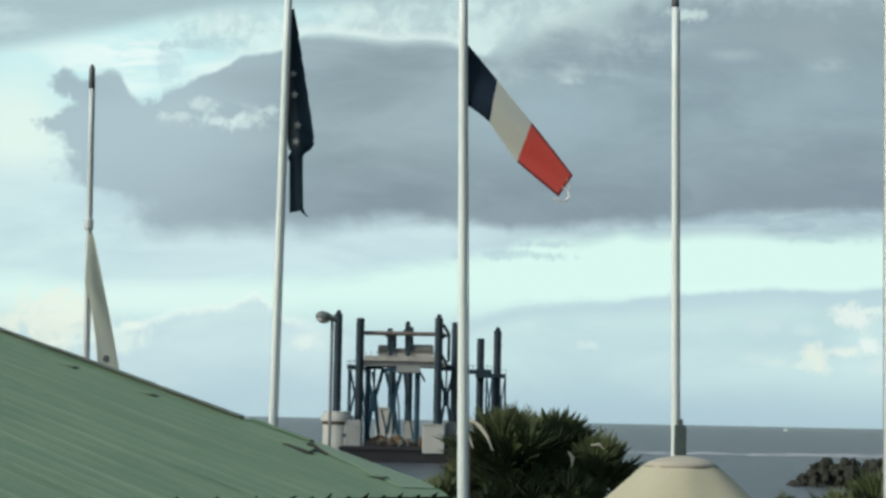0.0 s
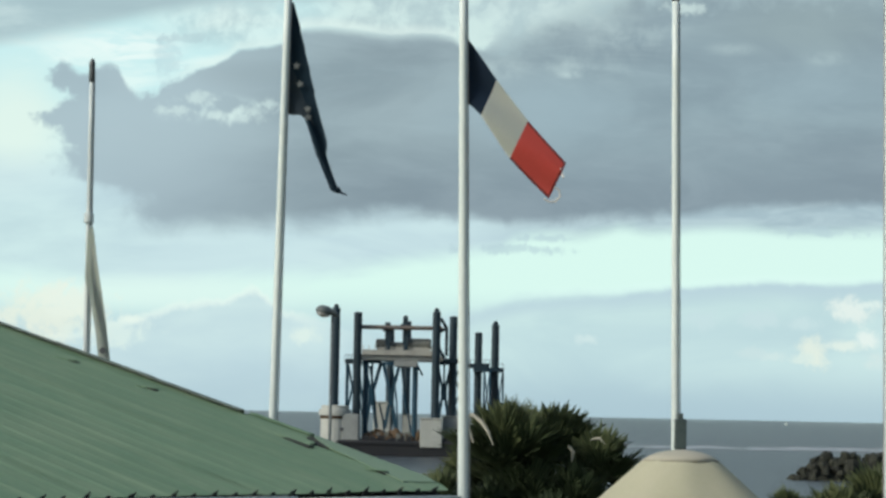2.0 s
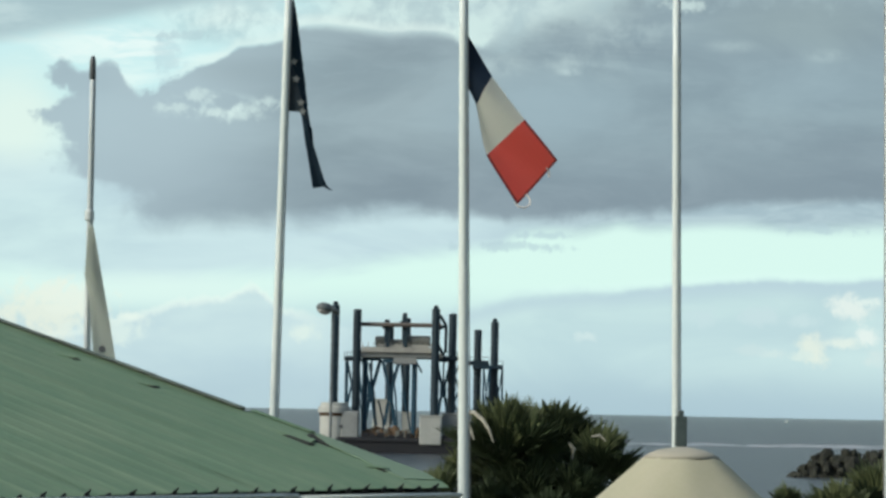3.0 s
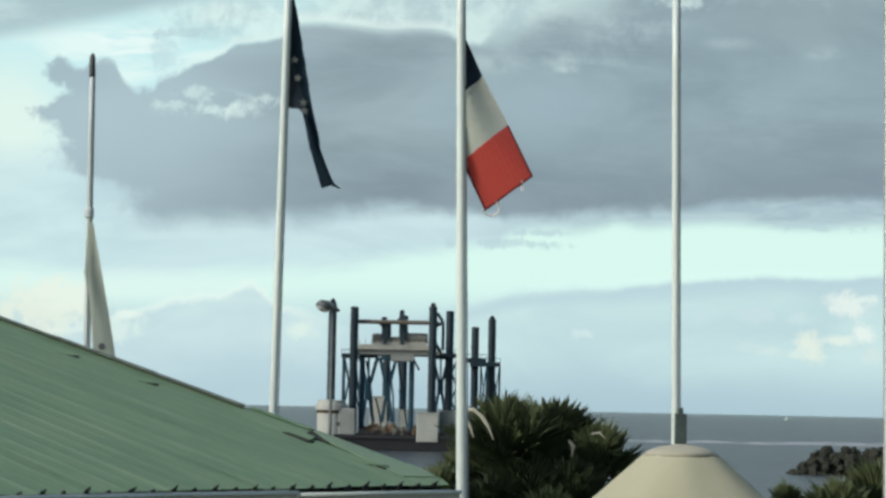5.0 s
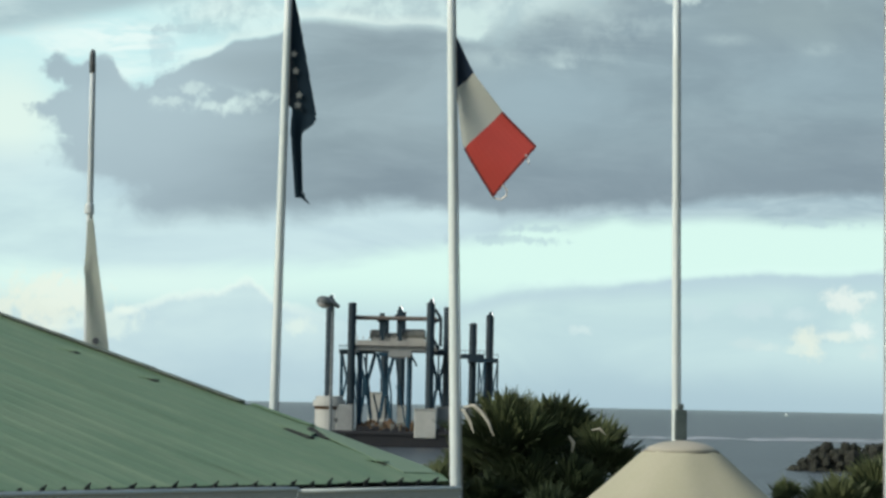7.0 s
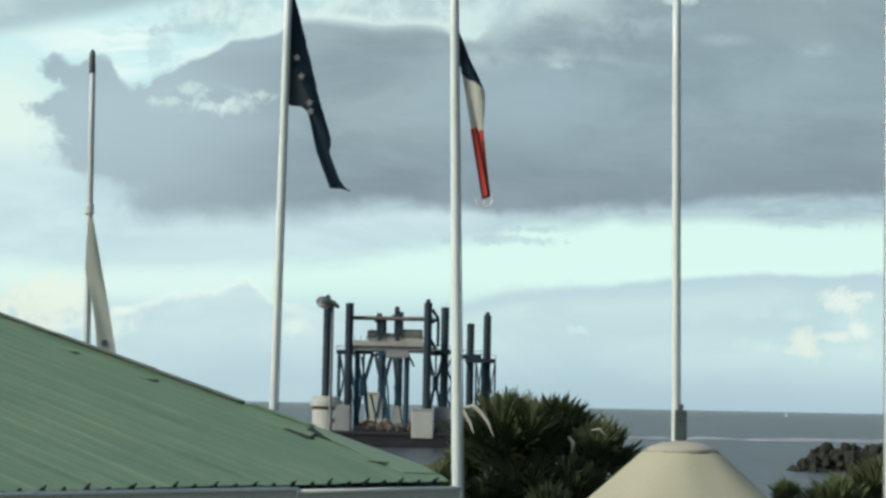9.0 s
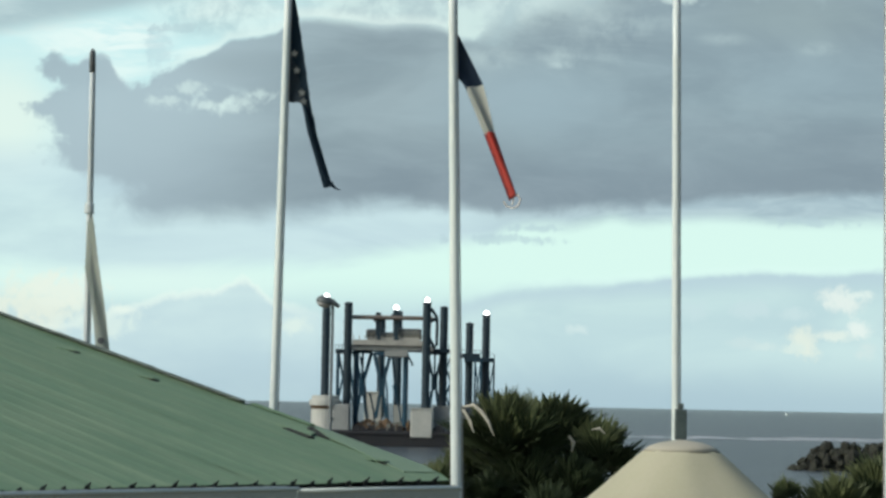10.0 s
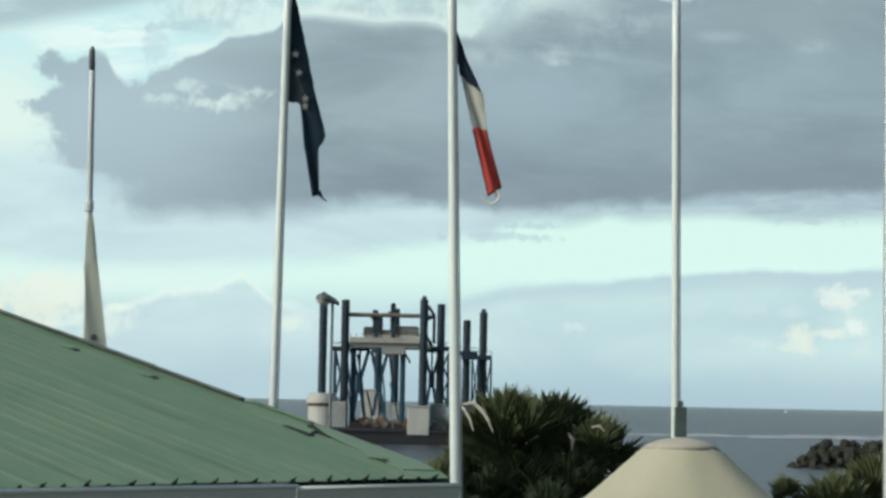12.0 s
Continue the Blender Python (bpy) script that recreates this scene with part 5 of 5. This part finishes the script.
def barge_thing():
    ship = empty("jack_up_barge", pose(-8.99, 530.0, 0.0), "jack-up barge with tall dark blue legs", "barge")

    def slab(name, lo, hi, mat, label="", bevel=0.0, parent=None):
        return part(name, box(B(), lo, hi, bevel), mat, parent or ship, label)

    hull = slab("hull", (-15.24, -10, -1.0), (24.31, 40, 3.6), M_HULL, "black steel hull", 0.4)
    slab("rub_rail", (-15.24 - 0.1, -10.3, 2.7), (24.31 + 0.1, -10.0, 3.1), M_HULL, parent=hull)
    # legs: place across, place in depth, top height
    for x, y, low, high in ((-16.16, -6, 10.38, 33.3), (-11.17, -4, 3.55, 32.46), (6.96, -6, 8.15, 32.8), (10.91, 4, 8.15, 32.19),
                            (-0.26, 34, 6.18, 32.06), (-4.47, 36, 6.18, 30.62), (17.34, 34, 8.15, 29.56), (21.16, 20, 8.15, 31.1)):
        bm = B()
        tube(bm, [(0, 0, 0), (0, 0, high - low)], [0.92, 0.92], 16)
        leg = part("leg", bm, M_LEG, ship, "dark blue tubular leg", smooth=False)
        leg.matrix_basis = Matrix.Translation((x, y, low))
        for k in range(int((high - low) / 2.6)):
            bm = B()
            tube(bm, [(0, 0, 1.3 + 2.6 * k), (0, 0, 1.55 + 2.6 * k)], [1.02, 1.02], 12)
            part("band", bm, M_LEG, leg)
        bm = B()
        turned(bm, [(0.98, high - low), (0.98, high - low + 0.3), (0.5, high - low + 0.5)], 12)
        part("leg_cap", bm, M_LEG, leg)
    # turning warning beacons: a dark housing with a lit glass on one side
    for x, y, z in ((-16.16, -6, 33.62), (6.96, -6, 33.12), (21.16, 20, 31.42), (-0.26, -1.4, 31.5)):
        bm = B()
        turned(bm, [(0.5, 0.0), (0.5, 0.12), (0.3, 0.2), (0.3, 0.7), (0.2, 0.8)], 12)
        beacon = part("beacon", bm, M_LEG, ship, "warning beacon on a leg top")
        beacon.matrix_basis = Matrix.Translation((x, y, z))
        bm = B()
        tube(bm, [(0, -0.31, 0.42), (0, -0.4, 0.42), (0, -0.46, 0.42)], [0.6, 0.56, 0.35], 16)
        part("beacon_glass", bm, M_BEACON, beacon, "bright white beacon glass", smooth=True)
        bm = B()
        tube(bm, [(0, -0.2, 0.42), (0, -0.3, 0.42)], [0.5, 0.6], 16)
        part("reflector", bm, M_LEG, beacon)
        BEACONS.append((beacon, Matrix.Translation((x, y, z))))
    # white leg house with a rimmed top
    bm = B()
    turned(bm, [(3.3, 0), (3.3, 7.2), (3.75, 7.3), (3.75, 8.6), (3.2, 8.7), (3.2, 9.5), (2.4, 9.6)], 24)
    tower = part("leg_house", bm, M_SHIP, ship, "off-white round leg housing")
    tower.matrix_basis = Matrix.Translation((-15.90, -6, 2.76 - 1.0))
    # rust-brown ring that paints in the shadow line below the rim
    bm = B()
    turned(bm, [(3.3, 6.5), (3.42, 6.55), (3.42, 7.15), (3.3, 7.2)], 24)
    part("rim_shade_band", bm, M_RUST, tower, "rust-brown shadow line under the rim")
    block = slab("leg_house", (-14.19, -9, 2.23), (-10.25, -2, 9.46), M_SHIPGREY, "grey square leg housing", 0.3)
    slab("hatch", (-14.59, -9.12, 5.52), (-13.80, -9.0, 6.31), M_CAP, parent=block)
    # the other housings
    for lo, hi, mat in (((3.68, -10.4, 2.1), (8.67, -3, 8.54), M_SHIP), ((8.80, -4, 2.23), (12.48, 6, 9.07), M_SHIPGREY),
                        ((-1.05, 30, 3.55), (1.97, 38, 9.07), M_SHIP), ((-8.15, 28, 3.55), (-3.94, 38, 12.22), M_SHIP),
                        ((15.77, 14, 2.23), (22.99, 38, 9.07), M_SHIPGREY)):
        house_block = slab("leg_house", lo, hi, mat, "", 0.25)
        slab("top_plate", (lo[0] - 0.15, lo[1] - 0.15, hi[2] + 0.01), (hi[0] + 0.15, hi[1] + 0.15, hi[2] + 0.3), mat, parent=house_block)
    # rusty machinery on deck
    rnd = random.Random(4)
    for k in range(44):
        x = -8.54 + (3.28 - -8.54) * rnd.random()
        w, d, h = rnd.uniform(0.5, 1.5), rnd.uniform(0.8, 2), rnd.uniform(0.8, 3.0)
        if k % 3:
            bm = B()
            bmesh.ops.create_icosphere(bm, subdivisions=2, radius=1.0)
            for v in bm.verts:
                v.co = Vector((v.co.x * w * 0.9, v.co.y * d * 0.7, max(0, v.co.z + 0.5) * h * 0.6)) * rnd.uniform(0.72, 1.2)
            lump = part("deck_scrap", bm, M_RUST, ship)
            lump.matrix_basis = Matrix.Translation((x, -8 + d * 1.5, 3.58))
        else:
            slab("deck_machine", (x - w / 2, -8 + d, 3.55), (x + w / 2, -8 + 2 * d, 3.6 + h * 0.7), M_WINCH, "", 0.12)
    for k in range(22):
        x = -13.5 + 1.25 * k + rnd.uniform(-0.5, 0.5)
        w, h = rnd.uniform(0.6, 1.6), rnd.uniform(0.3, 1.5)
        if -9.5 < x < 3.0 or x > 9.0:
            slab("deck_fitting", (x - w / 2, -9.6, 3.55), (x + w / 2, -8.8, 3.6 + h), M_HULL, "", 0.1)
    # slack hoses and thin stays between the legs
    for x0, z0, x1, z1 in ((-8.3, 20.6, -6.6, 7.2), (-3.2, 20.8, -1.6, 6.0), (-0.6, 14.0, 1.5, 5.0), (2.6, 21.0, 3.9, 18.6), (-6.0, 12.0, -4.6, 4.4), (-10.6, 13.0, -9.4, 5.0)):
        bm = B()
        tube(bm, [(x0, -1, z0), ((x0 + x1) / 2 + 0.4, -1, (z0 + z1) / 2 - 0.6), (x1, -1, z1)], [0.22, 0.22, 0.22], 8)
        part("stay", bm, M_TRUSS, ship)
    # gantry towers of blue lattice
    def lattice(x0, x1, y, z0, z1, bays, w):
        bm = B()
        for x in (x0, x1):
            beam(bm, (x, y, z0), (x, y, z1), w * 1.5)
        for k in range(bays):
            a, b = z0 + (z1 - z0) * k / bays, z0 + (z1 - z0) * (k + 1) / bays
            beam(bm, (x0, y, a), (x1, y, b), w)
            beam(bm, (x1, y + w, a), (x0, y + w, b), w)
        return part("lattice_tower", bm, M_TRUSS, ship, "blue steel lattice tower")

    lattice(-13.80, -11.30, 6, 9.46, 21.68, 1, 0.5)
    def trestle(x0, x1, y, z0, z1, w):
        """Two arms that meet in a stout stem, and splayed feet under it."""
        mid, a, b = (x0 + x1) / 2, z0 + (z1 - z0) * 0.34, z0 + (z1 - z0) * 0.6
        stem = part("trestle", box(B(), (mid - 0.4 - w * 0.45, y - w, a), (mid + 0.4 + w * 0.45, y + w, b), 0.1), M_TRUSS, ship, "blue steel trestle")

        def member(name, p, q, thick):
            bm = B()
            beam(bm, p, q, thick)
            part(name, bm, M_TRUSS, stem)

        member("head_beam", (x0, y, z1), (x1, y, z1), w)
        member("post", (mid, y + w, b), (mid, y + w, z1), w * 0.6)
        for side in (-1, 1):
            member("arm", (mid + side * (x1 - x0) / 2, y, z1), (mid + side * 0.5, y, b), w)
            member("foot", (mid + side * 0.5, y, a), (mid + side * (x1 - x0) * 0.32, y, z0), w)

    trestle(-9.99, -5.78, 2, 6.18, 21.68, 0.8)
    trestle(-5.78, -1.84, 22, 6.18, 21.68, 0.8)
    trestle(7.10, 10.77, 6, 8.54, 21.68, 0.7)
    for x0, x1 in ((-11.30, -9.72), (-1.05, 0.26)):
        bm = B()
        beam(bm, (x0, 4, 21.29), (x1, 4, 10.77), 0.55)
        part("brace", bm, M_TRUSS, ship)
    lattice(10.51, 12.88, 26, 8.54, 21.68, 2, 0.45)
    lattice(18.6, 20.0, 18, 8.54, 20.63, 1, 0.3)
    lattice(21.6, 23.3, 26, 8.54, 20.37, 1, 0.3)
    for x, r in ((-9.20, 0.85), (2.23, 0.85)):
        bm = B()
        tube(bm, [(x, -2, 2.89), (x, -2, 21.29)], [r * 0.75, r * 0.75], 12)
        part("gantry_post", bm, M_TRUSS, ship)
    # gantry bridge with its winches
    bridge = slab("gantry_bridge", (-10.51, -4, 21.94), (8.67, 12, 23.13), M_SHIPGREY, "grey gantry bridge", 0.2)
    slab("walkway", (-10.12, -4.6, 23.13), (6.57, 10, 24.31), M_BEAM, parent=bridge)
    slab("girder", (-2.63, -4.4, 20.6), (2.63, 8, 21.94), M_SHIPGREY, parent=bridge)
    for k in range(13):
        x = -9.85 + (5.91 - -9.85) * k / 12
        bm = B()
        beam(bm, (x, -4.5, 24.31), (x, -4.5, 25.36), 0.16)
        part("stanchion", bm, M_BEAM, bridge)
    for x0, x1, zl, zh in ((-7.10, -3.94, 24.57, 26.94), (-4.20, 0.26, 24.57, 26.28), (0.26, 5.78, 24.57, 27.20)):
        bm = B()
        tube(bm, [(x0, 0, (zl + zh) / 2), (x0 + 0.4, 0, (zl + zh) / 2), (x1 - 0.4, 0, (zl + zh) / 2), (x1, 0, (zl + zh) / 2)], [0.4 * (zh - zl), 0.5 * (zh - zl), 0.5 * (zh - zl), 0.4 * (zh - zl)], 12)
        drum = part("winch_drum", bm, M_WINCH, bridge, "dark grey winch drum")
        slab("winch_frame", (x0 + 0.3, -1.2, zl - 0.4), (x1 - 0.3, 1.2, zl + 0.5), M_BEAM, parent=bridge)
    for x, zh in ((-4.34, 30.75), (-0.26, 31.6)):
        bm = B()
        beam(bm, (x, -1.4, 23.26), (x, -1.4, zh), 1.2)
        beam(bm, (x - 1.1, -1.4, zh - 1.6), (x + 1.1, -1.4, zh - 1.6), 1.0)
        part("king_post", bm, M_LEG, bridge)
    bm = B()
    tube(bm, [(-10.51, -2.6, 29.56), (8.41, -2.6, 29.56)], [0.5, 0.5], 12)
    part("cross_beam", bm, M_CROSS, bridge, "brownish cross beam")
    bm = B()
    for a, b in (((7.88, -5, 31.80), (9.33, -5, 29.56)), ((9.33, -5, 29.56), (9.33, -5, 23.26)), ((7.36, -5, 28.51), (9.33, -5, 29.56)), ((7.36, -5, 25.23), (8.94, -5, 22.60))):
        beam(bm, a, b, 0.7)
    part("crane_bracket", bm, M_LEG, ship)
    # side platforms
    for x0, x1, y, z in ((14.19, 19.97, 30, 21.68), (16.03, 23.26, 22, 20.63), (6.83, 13.40, 6, 22.21), (-14.19, -10.51, 4, 21.68)):
        plat = slab("platform", (x0, y - 4, z - 0.5), (x1, y + 4, z + 0.5), M_LEG)
        bm = B()
        beam(bm, (x0, y - 4, z + 1.4), (x1, y - 4, z + 1.4), 0.12)
        for k in range(6):
            x = x0 + (x1 - x0) * k / 5
            beam(bm, (x, y - 4, z + 0.5), (x, y - 4, z + 1.4), 0.12)
        part("railing", bm, M_LEG, plat)
    return ship


barge = barge_thing()


# ---- rock breakwater ----
def breakwater():
    home = empty("breakwater", pose(60.80, 396, 0), "dark boulder breakwater in the sea", "breakwater")
    rnd = random.Random(8)
    shapes = []
    for s in range(6):
        bm = B()
        bmesh.ops.create_icosphere(bm, subdivisions=1, radius=1.0)
        for v in bm.verts:
            q = v.co + Vector((s * 7, 0, 0))
            v.co *= 1 + 0.55 * noise.noise(q * 0.9) + 0.3 * noise.noise(q * 2.3)
        shapes.append(finish("boulder", bm, M_ROCK))
    for k in range(300):
        along = rnd.random() ** 1.15 * 40
        crest = 5.2 * min(1, (along + 0.3) / 5.0)
        if along > 14:
            crest += 0.5
        across = rnd.uniform(-1, 1) * rnd.random() ** 0.5
        z = crest * (1 - abs(across)) * rnd.uniform(0.7, 0.95) - 0.35
        ob = new("boulder", shapes[k % 6])
        ob.parent = home
        r = rnd.uniform(0.5, 1.1) * (0.6 if along < 3 else 1)
        ob.matrix_basis = Matrix.Translation((along, across * 6, z)) @ Euler([rnd.uniform(0, 6) for _ in range(3)]).to_matrix().to_4x4() @ Matrix.Diagonal((r * 1.35, r, r * 0.8, 1))
    bm = B()
    vs = [bm.verts.new(p) for p in ((2, -5, -1), (50, -5, -1), (50, 5, -1), (1, 5, -1), (5, 0, 3.5), (50, 0, 3.7))]
    for f in ((0, 1, 5, 4), (1, 2, 5), (2, 3, 4, 5), (3, 0, 4), (0, 3, 2, 1)):
        bm.faces.new([vs[i] for i in f])
    part("core", bm, M_ROCK, home)


breakwater()


# ---- small far craft ----
def small_boat():
    rig = empty("boat", pose(394.7, 2600, 0), "small white boat far out near the horizon", "boat")
    rig.scale = (0.6, 0.6, 0.6)
    bm = B()
    hull = [(-4.5, 0, 1.4), (-4, -1.2, -0.3), (3, -1.3, -0.3), (5, 0, 1.6), (3, 1.3, -0.3), (-4, 1.2, -0.3)]
    lower = [bm.verts.new(p) for p in hull]
    upper = [bm.verts.new((p[0] * 1.08, p[1] * 1.25, 1.7)) for p in hull]
    for i in range(6):
        bm.faces.new((lower[i], lower[(i + 1) % 6], upper[(i + 1) % 6], upper[i]))
    bm.faces.new(upper)
    part("hull", bm, M_POLE, rig)
    part("cabin", box(B(), (-2.6, -1, 1.7), (2.0, 1, 5.2), 0.3), M_POLE, rig)


small_boat()


def motions():
    """All that moves: the clouds, the barge, the leaning pole, the flags."""
    walk(sky_backdrop, [(0.0, pose(13.5, 4700, 0)), (6.0, pose(-1.2, 4700, 0)), (12.0, pose(-16, 4700, 0))])
    bx, by, bz = (-8.99, 530.0, 0.0)
    walk(barge, [(t, pose(bx - 0.289 * (t - 5.5), by, bz)) for t in (0.0, 3.0, 6.0, 9.0, 12.0)])
    sway = ((0, 6.5), (1, 5.5), (2, 7), (2.5, 7), (3, 6), (4.8, 3), (5.2, 1.5), (5.6, -0.5), (6, -2.5), (6.5, -8), (7, -14.5), (8, -11), (8.8, -8.5), (9.5, -12.5), (10, -12), (10.5, -10.5), (11.2, -14), (12, -13))
    for_pole = Matrix.Translation(TRI_FOOT)
    # each beacon swings round, shows its glass for a moment and turns away again
    swings = [(0.0, 180)]
    for k, (start, end) in enumerate(((0.867, 1.033), (3.867, 4.033), (6.767, 6.933), (9.867, 10.033))):
        for dt, turn in ((-0.1, 180), (-0.067, 240), (-0.033, 300), (0.0, 360)):
            swings.append((start + dt, 360 * k + turn))
        for dt, turn in ((0.0, 360), (0.033, 420), (0.067, 480), (0.1, 540)):
            swings.append((end + dt, 360 * k + turn))
    swings.append((12.0, 360 * 3 + 540))
    for beacon, place in BEACONS:
        walk(beacon, [(t, place @ Matrix.Rotation(radians(turn), 4, "Z")) for t, turn in swings])
    walk(tri_pole, [(t, for_pole @ pose(0.002 * s, 0, 0) @ Matrix.Rotation(0.00045 * s, 4, "Y")) for t, s in sway])
    flutter(tricolour)
    flutter(star_flag)
    flutter(white_flag)


motions()
